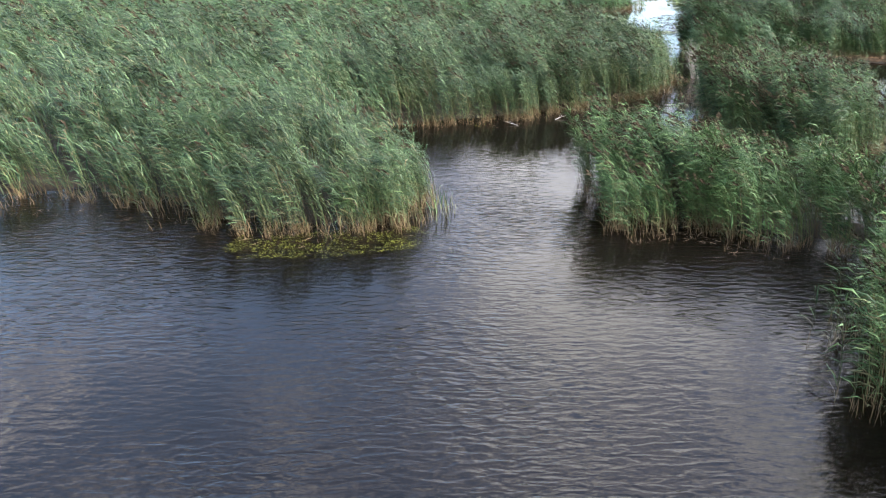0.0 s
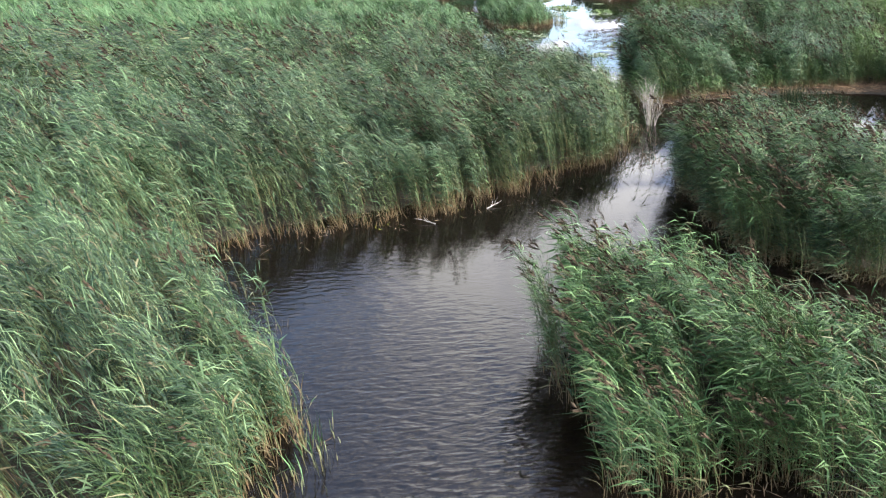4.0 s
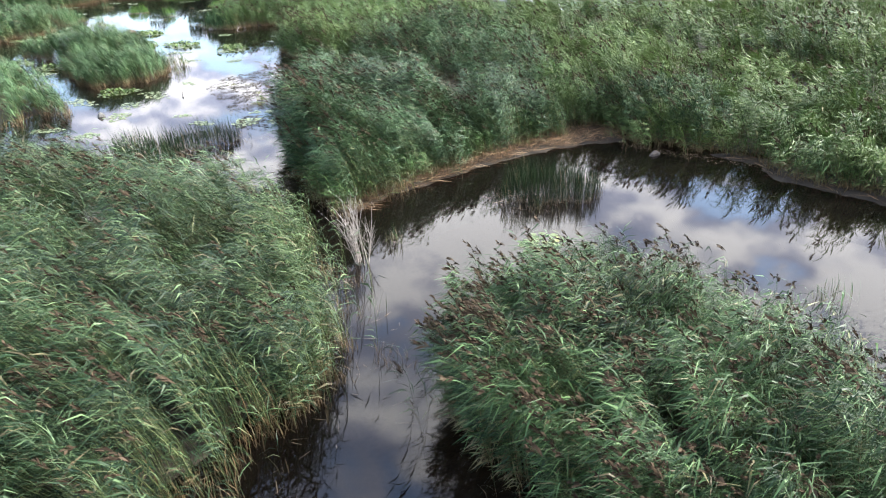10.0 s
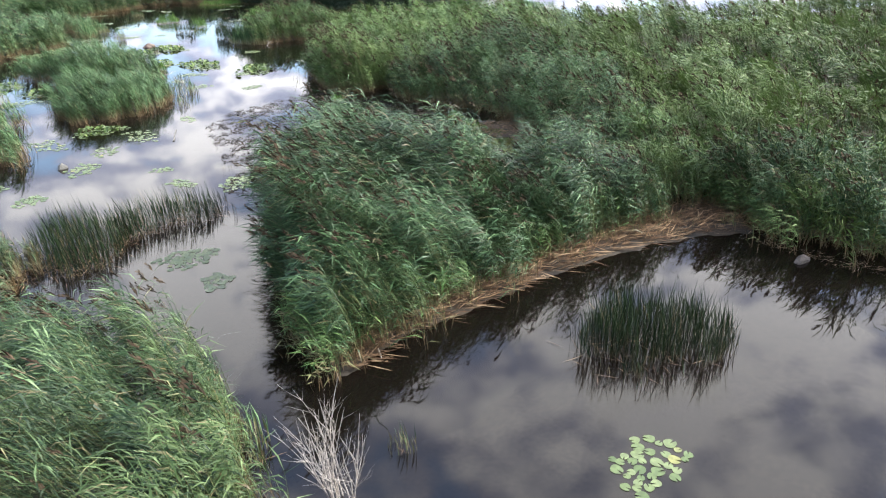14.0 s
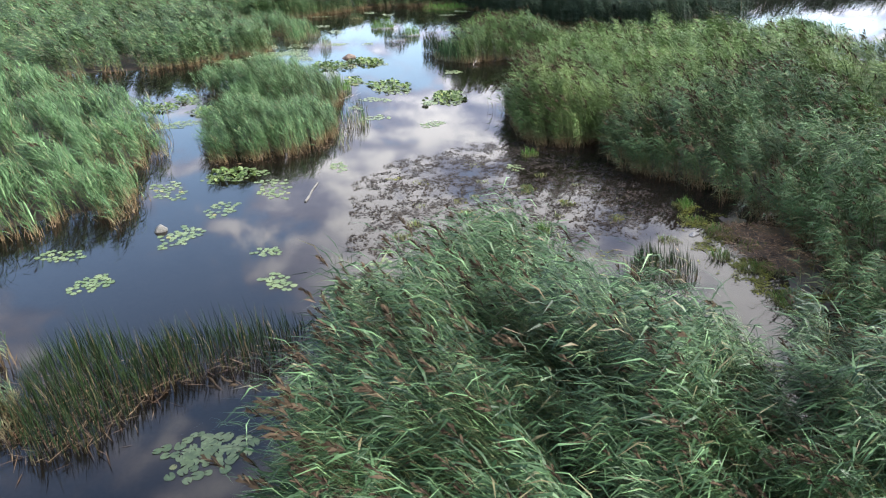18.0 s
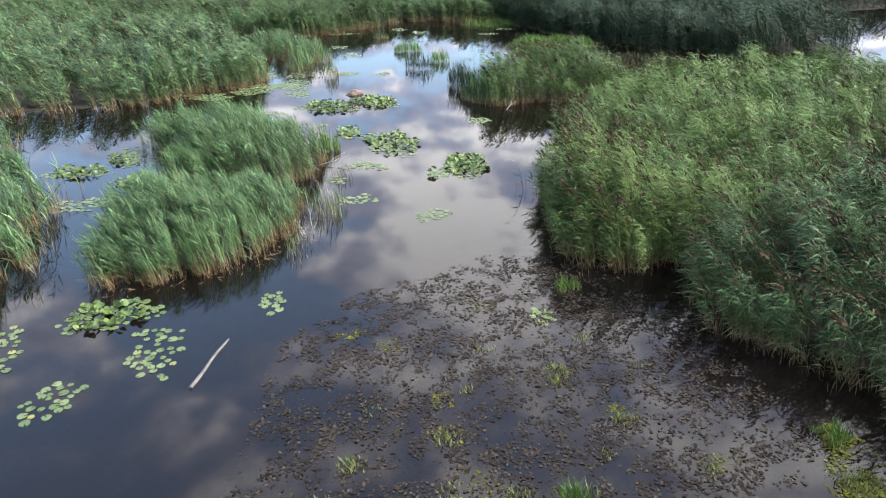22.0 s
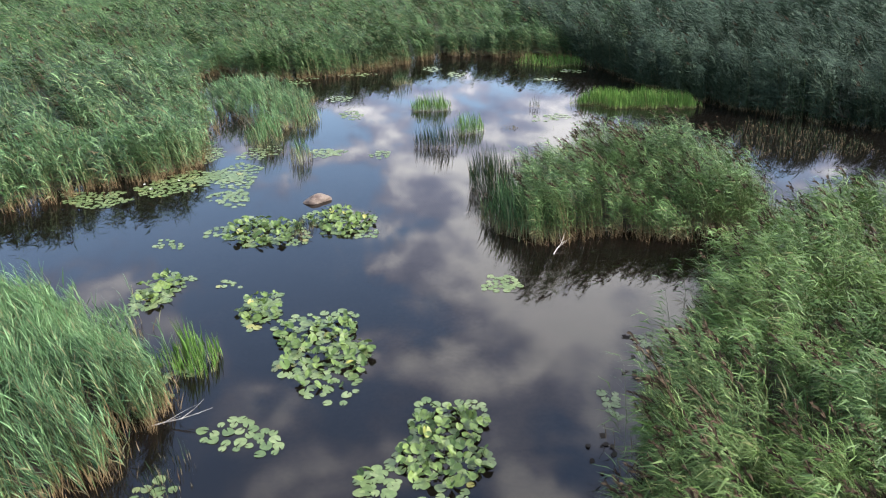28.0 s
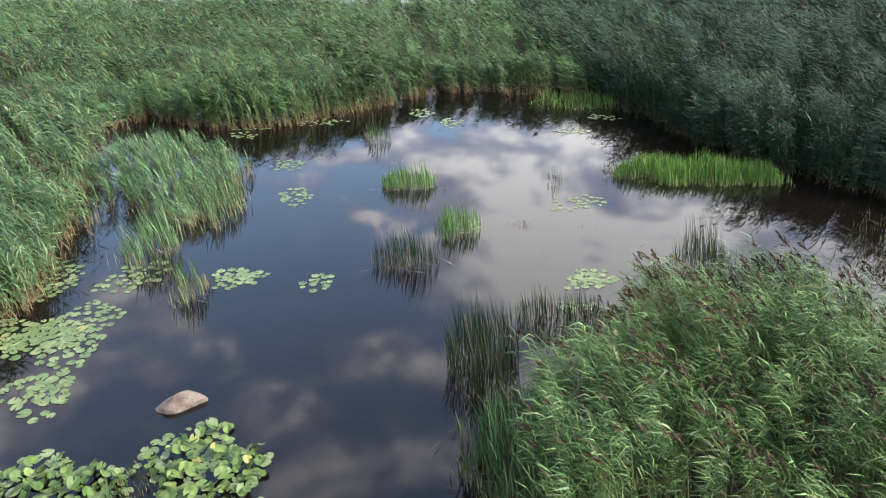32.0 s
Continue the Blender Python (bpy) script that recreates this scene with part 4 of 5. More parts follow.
rush(round_poly(15.9, 49.6, 0.4, 0.5, rng=rng), "fresh green reed tuft behind the dead shrub", 1.3, 120, REED_FRESH, seed=51, width=0.014)
rush(round_poly(15.6, 46.6, 0.9, 1.1, rng=rng), "broken thin stalks in the mud beside the shrub", 0.5, 60, DEAD, seed=52, width=0.008, spread=0.7)
rush(round_poly(27.0, 36.4, 0.5, 0.7, rng=rng), "sparse reed stems in the pool east of the island", 1.3, 50, REED_FRESH, seed=53, width=0.010)
rush(round_poly(14.6, 41.6, 0.5, 0.6, rng=rng), "drooping dead stalks at the channel's edge", 0.8, 70, DEAD, seed=54, width=0.008, spread=0.8)
rush(round_poly(20.6, 69.0, 0.35, 0.3, rng=rng), "small sparse rush tuft", 0.9, 70, seed=39)
rush(round_poly(18.6, 48.0, 0.3, 0.3, rng=rng), "small green rush tuft beside the dead shrub", 1.1, 120, REED_FRESH, seed=40)
rush(round_poly(24.3, 103.7, 0.5, 0.9, rng=rng), "thin rush stems between lily leaves", 1.0, 90, seed=41)
rush(round_poly(22.6, 94.6, 0.9, 0.8, rng=rng), "bright fresh reed tuft on the spit's tip", 1.5, 150, SEDGE, seed=42, width=0.016)
rush(round_poly(22.9, 86.2, 0.9, 1.2, rng=rng), "sparse thin reed stems standing off the islet", 1.3, 45, REED_FRESH, seed=44, width=0.013, litter=0.1)
rush(round_poly(23.5, 90.2, 0.5, 0.9, rng=rng), "sparse emergent stems off the spit", 1.0, 50, seed=43)
for k, (sx, sy, sr, sh) in enumerate([(28.2, 70.0, 0.42, 0.5), (34.6, 71.0, 0.5, 0.5), (33.5, 66.6, 0.45, 0.45), (28.9, 74.3, 0.5, 0.25), (25.7, 70.5, 0.5, 0.18), (27.1, 70.3, 0.4, 0.16),
                                      (25.8, 72.1, 0.35, 0.15), (25.8, 68.2, 0.5, 0.2), (22.9, 70.4, 0.4, 0.16), (30.1, 72.3, 0.35, 0.16), (34.5, 68.6, 0.7, 0.2), (34.2, 65.4, 0.9, 0.25), (33.9, 63.4, 0.8, 0.3),
                                      (23.6, 71.6, 0.3, 0.18), (26.4, 73.8, 0.35, 0.2), (29.4, 71.2, 0.3, 0.2), (31.2, 70.4, 0.35, 0.22), (32.6, 72.6, 0.3, 0.2), (30.2, 75.8, 0.3, 0.18), (27.8, 67.6, 0.4, 0.2), (32.4, 68.2, 0.4, 0.22), (24.2, 73.4, 0.3, 0.14), (27.4, 75.6, 0.3, 0.16), (31.4, 74.4, 0.3, 0.2), (34.9, 67.2, 0.6, 0.2), (30.6, 78.8, 0.4, 0.5), (34.2, 69.8, 0.5, 0.2)]):
    rush(round_poly(sx, sy, sr, sr * 0.8, rng=rng), "yellow-green sedge tuft on wet mud", sh + 0.24, 330, SEDGE, seed=60 + k, name="sedge_tuft", category="sedge", group="sedge tufts", width=0.012, litter=0.0, spread=0.5)


# ---- mudflat, litter bank, drifting weed ----
def sheet(name, poly, step, lift, material, label, category):
    p = np.asarray(poly, float)
    lo, hi = p.min(0) - 2.5, p.max(0) + 2.5
    gx, gy = np.arange(lo[0], hi[0], step), np.arange(lo[1], hi[1], step)
    x, y = [a.ravel() for a in np.meshgrid(gx, gy)]
    z = lift(x, y, signed(poly, x, y))
    n, m = len(gy), len(gx)
    i = (np.arange(n - 1)[:, None] * m + np.arange(m - 1)).ravel()
    t = np.concatenate([np.stack([i, i + 1, i + m + 1], 1), np.stack([i, i + m + 1, i + m], 1)])
    t = t[z[t].max(1) > -0.8]
    return tagged(new(name, tri_mesh(name, np.stack([x, y, z], 1), t, [material], smooth=True)), label, category, kind="structure")


sheet("mudflat", MUDFLAT, 0.22, lambda x, y, e: np.clip(-0.160 + 0.10 * np.clip(e, -9, 0.8) + 0.028 * waver(x, y, 1.3, 51) + 0.030 * waver(x, y, 4.2, 52) + 0.018 * waver(x, y, 9, 53)
      + 0.115 * np.clip((x - 32.5) / 3, 0, 1) * np.clip((72 - y) / 4, 0, 1), -0.9, 0.10), MUD, "brown mudflat just under shallow water", "mud")
BANK = [(18.6, 51.2), (19.6, 51.5), (21.0, 52.0), (22.7, 52.2), (25.7, 52.6), (27.9, 52.7), (30.4, 52.7), (33.3, 52.3), (35.0, 51.4), (36.4, 53.0), (36, 54.6), (33, 54.9), (30, 54.7), (27.5, 54.2),
        (25, 53.8), (22, 53.5), (19.7, 52.6), (18.6, 51.8)]
SHORE = [(36.6, 47.4), (37.0, 45.0), (35.9, 43.4), (36.6, 39.5), (35.8, 37.2), (36.8, 32), (39, 31), (39, 38), (38.6, 44), (38.2, 47)]
sheet("mud_bank", SHORE, 0.22, lambda x, y, e: np.clip(-0.03 + 0.20 * np.clip(e + 0.1, -4, 0.6) + 0.03 * waver(x, y, 2.0, 57) + 0.02 * waver(x, y, 6, 58), -0.9, 0.3), PEAT, "wet brown mud shore below the reeds", "mud bank")
sheet("mud_bank", BANK, 0.2, lambda x, y, e: np.clip(-0.02 + 0.28 * np.clip(e + 0.1, -4, 0.55) + 0.03 * waver(x, y, 2.2, 55) + 0.02 * waver(x, y, 7, 56), -0.9, 0.3), PEAT, "low bank of brown mud and reed litter", "mud bank")


def flat_straws(name, poly, count, label, material, rng, long=(0.25, 0.9), z=(0.02, 0.2), along=None, wide=0.011, tilt=0.12, category="reed litter", keep_out=0.0, heap=0.0):
    p = np.asarray(poly, float)
    lo, hi = p.min(0), p.max(0)
    x, y = rng.uniform(lo[0], hi[0], count * 4), rng.uniform(lo[1], hi[1], count * 4)
    e = signed(poly, x, y) + 0.25 * waver(x, y, 2.0, 5)
    k = np.where(e > keep_out)[0][:count]
    x, y, e = x[k], y[k], e[k]
    n = len(x)
    a = rng.rand(n) * 6.283 if along is None else along + rng.randn(n) * 0.55
    le = rng.uniform(*long, n)
    q = np.stack([x, y, rng.uniform(*z, n) + 0.2 * np.clip(e, 0, 0.6) * (z[1] > 0.1) + heap * np.clip(e + 0.1, 0, 0.55)], 1)
    d = np.stack([np.cos(a), np.sin(a), rng.uniform(-tilt, tilt, n)], 1) * le[:, None]
    s = np.stack([-np.sin(a), np.cos(a), rng.uniform(-0.4, 0.4, n)], 1) * (wide * rng.uniform(0.6, 1.5, n))[:, None]
    v, t = kites(q, q + d * 0.5, q + d, s)
    return tagged(new(name, tri_mesh(name, v, t, [material])), label, category, kind="stuff")


nr = np.random.RandomState(77)
flat_straws("reed_litter", BANK, 3400, "matted tan reed litter washed onto the bank", LITTER, nr, along=0.1, z=(0.01, 0.10), heap=0.29, wide=0.017, long=(0.3, 1.15), tilt=0.06)
flat_straws("reed_litter", SHORE, 450, "dead stalks strewn over the mud shore", LITTER, nr, along=1.4, z=(0.0, 0.07), heap=0.2, wide=0.018, long=(0.3, 1.1), tilt=0.07)
flat_straws("reed_litter", [(8.0, 60.0), (12, 60.6), (15.6, 62.2), (15, 63.4), (10, 62.6)], 500, "dead stalks lying at the rush belt's foot", LITTER, nr, z=(0.0, 0.08))
flat_straws("reed_litter", [(34.2, 69.2), (36.9, 68.6), (36.4, 65.0), (34.6, 64.6), (34.0, 67)], 2400, "red-brown rotting litter on the mud", LITTER, nr, z=(0.04, 0.14), long=(0.1, 0.4))
for poly, count in (([(-4.6, 33.6), (0.6, 35.4), (6.5, 37.6), (11, 40.2), (15.4, 44.0), (16.2, 43.4), (12, 39.4), (7.0, 36.6), (1, 34.4), (-4, 32.6)], 160),
                    ([(-17, 24.4), (-10, 23.4), (-5, 21.4), (-1, 22.8), (-0.4, 22), (-5, 20.8), (-10.5, 22.8), (-17, 23.8)], 60),
                    ([(6.4, 21.6), (8, 22.2), (10.5, 20.6), (13, 20.2), (12.8, 19.6), (10.2, 20.2), (8, 21.6), (6.4, 21.0)], 110),
                    ([(16.0, 80.5), (19.3, 81.1), (21.4, 83.6), (22.2, 86.2), (22.8, 86), (22, 83), (19.6, 80.6), (16, 80)], 160),
                    ([(36.2, 54), (35.0, 50.4), (36.6, 46.8), (37.4, 45), (36.8, 44.6), (35.8, 46.6), (34.5, 50.2)], 260)):
    flat_straws("floating_straw", poly, count, "broken straw-coloured reed stalks floating along the bank", DEAD, nr, z=(0.004, 0.05), long=(0.15, 0.6), tilt=0.05, wide=0.008)


def weed_mesh(name, poly, count, size, material, rng, label, category, seed, cut=0.1, freq=1.0, low=0.004, high=0.02):
    """Floating leaves and slimy tufts that break the surface in drifts."""
    p = np.asarray(poly, float)
    lo, hi = p.min(0), p.max(0)
    x, y = rng.uniform(lo[0], hi[0], count * 6), rng.uniform(lo[1], hi[1], count * 6)
    e = signed(poly, x, y)
    k = np.where((e > 0) & (waver(x, y, freq, seed) + 0.6 * waver(x, y, freq * 3.3, seed + 1) + 0.3 * rng.randn(len(x)) > cut - 0.5 * np.clip(e - 1.0, -1, 0)))[0][:count]
    x, y = x[k], y[k]
    n = len(x)
    a = rng.rand(n) * 6.283
    le = size * rng.uniform(0.5, 1.4, n)
    q = np.stack([x, y, rng.uniform(low, high, n)], 1)
    d = np.stack([np.cos(a), np.sin(a), rng.uniform(-0.02, 0.22, n) * (high > 0.01)], 1) * le[:, None]
    s = np.stack([-np.sin(a), np.cos(a), rng.uniform(-0.2, 0.3, n)], 1) * (le * rng.uniform(0.28, 0.5, n))[:, None]
    v, t = kites(q, q + d * 0.5, q + d, s)
    return tagged(new(name, tri_mesh(name, v, t, [material])), label, category, kind="stuff")


WEED = leaf_material("dark_weed", (0.016, 0.013, 0.012), (0.027, 0.022, 0.018), (0.055, 0.045, 0.033), (0.05, 0.04, 0.03), patch=1.2, thin=0.0, straw_at=0.001, rough=0.75, sheen=0.06)
ALGAE = leaf_material("algae", (0.040, 0.044, 0.008), (0.074, 0.078, 0.011), (0.120, 0.118, 0.020), (0.06, 0.055, 0.015), patch=0.8, thin=0.0, straw_at=0.001, rough=0.75, sheen=0.1)
weed_mesh("pond_weed", [(20.8, 69.5), (21.5, 76.5), (24.0, 79.5), (28.5, 81.5), (31.5, 81), (33, 78.5), (34.2, 74.5), (34.0, 70.5), (31.5, 68.6), (27, 67.8), (23.5, 68.4)], 24000, 0.08, WEED, nr, "dark rotting leaves breaking the shallow water", "pond weed", 91, cut=0.0, freq=3.4, low=-0.012)
weed_mesh("pond_weed", [(20.5, 67.5), (21.5, 76.5), (24.0, 79.5), (28.5, 81.5), (31, 81), (34, 78.5), (36.0, 73), (35, 68), (33, 65), (29, 65.5), (26, 66), (23, 66.5)], 26000, 0.075, WEED, nr, "brown leaves drowned just under the shallow water", "pond weed", 92, cut=-0.25, freq=2.6, low=-0.07, high=-0.003)
for k, (sx, sy, sr) in enumerate([(28.9, 74.2, 0.6), (25.8, 72.3, 0.5), (30.2, 72.5, 0.5), (26.0, 70.6, 0.8), (27.4, 70.2, 0.6), (31.6, 70.6, 0.5), (24.8, 76.2, 0.45), (27.6, 78.0, 0.5), (23.6, 77.0, 0.4), (26.0, 73.6, 0.45), (29.6, 67.6, 0.6)]):
    weed_mesh("algae_mat", round_poly(sx, sy, sr, sr * 0.8, rng=rng), 260, 0.07, ALGAE, nr, "soft yellow-olive algae tuft on the drowned mud", "algae", 140 + k, cut=-0.6, freq=2.0, low=-0.05, high=0.012)
weed_mesh("pond_weed", [(18.9, 61.5), (20.5, 63.8), (23.5, 66.8), (21, 68.4), (19.6, 66)], 500, 0.12, WEED, nr, "dark floating leaves off the reed edge", "pond weed", 93, cut=0.3)
weed_mesh("pond_weed", [(30.4, 81), (32.5, 91), (35, 97), (36, 96.5), (33.6, 90.5), (31.4, 82)], 420, 0.16, WEED, nr, "dark floating leaves along the east bank", "pond weed", 94, cut=0.5, freq=1.6)
weed_mesh("algae_mat", [(-7.3, 20.9), (-6.9, 21.9), (-5.4, 22.0), (-3.4, 22.4), (-1.1, 22.8), (-0.5, 22.2), (-0.9, 20.9), (-2.8, 20.4), (-3.8, 20.1), (-5.2, 20.2), (-6.6, 20.1)], 30000, 0.055, ALGAE, nr, "yellow-green algae mat floating before the reeds", "algae", 95, cut=-0.7, freq=2.2, low=-0.06, high=0.004)
weed_mesh("pond_weed", [(-6.6, 20.3), (-4.4, 20.2), (-2.6, 20.0), (-0.6, 20.6), (-0.5, 22.0), (-3, 21.6), (-6, 21.4)], 500, 0.12, WEED, nr, "dark brown drowned weed among the algae", "pond weed", 99, cut=0.0, freq=3.0, low=-0.05, high=-0.003)
weed_mesh("algae_mat", [(-4.0, 20.2), (-1.6, 20.4), (-1.8, 18.4), (-3.4, 18.2)], 700, 0.07, ALGAE, nr, "thin olive algae streaks under the surface", "algae", 96, cut=0.0, freq=2.2, low=-0.06, high=-0.003)
weed_mesh("algae_mat", [(33.4, 62.6), (35.2, 63.2), (36.4, 66), (36.2, 69), (34.6, 71.8), (33.2, 69), (32.4, 66.4)], 3800, 0.08, ALGAE, nr, "yellow-green moss and algae on wet mud", "algae", 97, cut=0.12, freq=1.4)
weed_mesh("algae_mat", [(-1.0, 35.0), (2, 35.9), (5, 37.2), (5.4, 36.4), (2.2, 35.0), (-0.8, 34.2)], 300, 0.08, ALGAE, nr, "olive algae along the bank", "algae", 98, cut=0.6, freq=1.8)


# ---- water lilies ----
def pad_material(name, stops, rough):
    m = bpy.data.materials.new(name)
    nt, node, wire = tree(m)
    info = node("ShaderNodeObjectInfo")
    geo = node("ShaderNodeNewGeometry")
    base = ramp(node("ShaderNodeValToRGB"), *stops)
    wire(info, base.inputs[0], 5)
    n1 = node("ShaderNodeTexNoise", Scale=9.0, Detail=4.0)
    wire(geo, n1.inputs["Vector"])
    r1 = ramp(node("ShaderNodeValToRGB"), (0.35, grey(0.7)), (0.7, grey(1.2)))
    wire(n1, r1.inputs[0])
    mul = node("ShaderNodeMix", data_type="RGBA", blend_type="MULTIPLY")
    mul.inputs[0].default_value = 1.0
    wire(base, mul.inputs[6])
    wire(r1, mul.inputs[7])
    bsdf = node("ShaderNodeBsdfPrincipled", Roughness=rough)
    nt.links.new(mul.outputs[2], bsdf.inputs["Base Color"])
    out = node("ShaderNodeOutputMaterial")
    wire(bsdf, out.inputs[0])
    return m


PAD = pad_material("lily_leaf_floating", ((0.0, (0.075, 0.115, 0.036)), (0.5, (0.112, 0.155, 0.054)), (0.97, (0.165, 0.205, 0.085)), (0.999, (0.24, 0.22, 0.06))), 0.45)
PAD_UP = pad_material("lily_leaf_raised", ((0.0, (0.045, 0.085, 0.014)), (0.5, (0.080, 0.130, 0.024)), (0.975, (0.125, 0.180, 0.040)), (0.999, (0.26, 0.24, 0.05))), 0.6)


def pad_shape(seed, cup):
    """A round leaf with a notch, thick rim and a dished or waved blade."""
    r = random.Random(seed)
    bm = bmesh.new()
    ring = []
    n = 15
    mid = bm.verts.new((0, 0, 0.004))
    for k in range(n):
        a = 0.22 + (6.283 - 0.44) * k / (n - 1)
        rad = 0.5 * (1 + 0.05 * math.sin(3 * a + seed) + r.uniform(-0.03, 0.03))
        ring.append(bm.verts.new((rad * math.cos(a), rad * math.sin(a) * 0.93, cup * (0.08 + 0.05 * math.sin(2 * a + seed)) + 0.006)))
    low = [bm.verts.new((v.co.x * 0.98, v.co.y * 0.98, v.co.z - 0.012)) for v in ring]
    for k in range(n - 1):
        bm.faces.new((mid, ring[k], ring[k + 1]))
        bm.faces.new((ring[k], low[k], low[k + 1], ring[k + 1]))
    me = bpy.data.meshes.new("lily_leaf")
    bm.to_mesh(me)
    bm.free()
    me.materials.append(PAD_UP if cup > 1 else PAD)
    return me


FLAT_PADS = [pad_shape(k, 0.15) for k in range(4)]
RAISED_PADS = [pad_shape(k + 10, 1.5) for k in range(4)]


def lily_patch(cx, cy, rx, ry, count, size, raised, label, seed):
    r = random.Random(seed)
    base = tagged(new("water_lily"), label, "water lily", "water lily patches")
    base.location = (cx, cy, 0)
    put = []
    tries = 0
    while len(put) < count and tries < count * 40:
        tries += 1
        a, q = r.random() * 6.283, math.sqrt(r.random())
        q *= 0.78 + 0.22 * math.sin(2 * a + seed) + 0.12 * math.sin(5 * a + 2 * seed)
        x, y, s = rx * q * math.cos(a), ry * q * math.sin(a), size * r.uniform(0.62, 1.15)
        near = 0.21 if raised and q < 0.75 else 0.40
        if any((x - u) ** 2 + (y - v) ** 2 < (near * (s + w)) ** 2 for u, v, w in put):
            continue
        put.append((x, y, s))
        up = raised and q < 0.8 and r.random() < raised
        ob = new("lily_leaf", r.choice(RAISED_PADS if up else FLAT_PADS))
        ob.parent = base
        z = r.uniform(0.05, 0.34) * (1 - 0.6 * q) if up else 0.006 + 0.004 * r.random()
        tilt = 0.8 if up else 0.03
        ob.matrix_local = Matrix.LocRotScale((x, y, z), Euler((r.uniform(-tilt, tilt), r.uniform(-tilt, tilt), r.random() * 6.283)), (s, s, s))
    return base


PALE = "pale green water lily leaves floating flat"
TUFT = "crowded bright green water lily leaves standing above the water"
lily_patch(22.9, 44.8, 1.05, 0.95, 34, 0.27, 0.0, "cluster of pale green water lily leaves on the still pool", 1)
lily_patch(22.7, 103.6, 1.95, 2.0, 240, 0.27, 0.55, TUFT, 2)
lily_patch(25.7, 104.5, 1.75, 1.85, 215, 0.27, 0.6, TUFT, 3)
lily_patch(26.1, 95.4, 2.0, 2.35, 260, 0.27, 0.45, TUFT, 4)
lily_patch(29.4, 91.4, 1.6, 1.85, 220, 0.26, 0.6, TUFT, 5)
lily_patch(23.9, 97.7, 1.0, 1.1, 95, 0.26, 0.3, TUFT, 11)
lily_patch(20.4, 98.9, 1.0, 1.5, 110, 0.26, 0.3, TUFT, 12)
OLIVE = "crowded olive-green water lily leaves beside the reed islet"
lily_patch(16.6, 78.9, 1.5, 1.2, 120, 0.27, 0.45, OLIVE, 7)
lily_patch(11.4, 92.6, 1.5, 1.2, 110, 0.28, 0.45, OLIVE, 8)
lily_patch(14.4, 90.8, 1.2, 1.4, 90, 0.27, 0.4, OLIVE, 9)
lily_patch(13.0, 94.3, 1.1, 1.2, 70, 0.27, 0.4, OLIVE, 10)
lily_patch(28.0, 90.3, 0.8, 0.7, 26, 0.28, 0.1, PALE, 6)
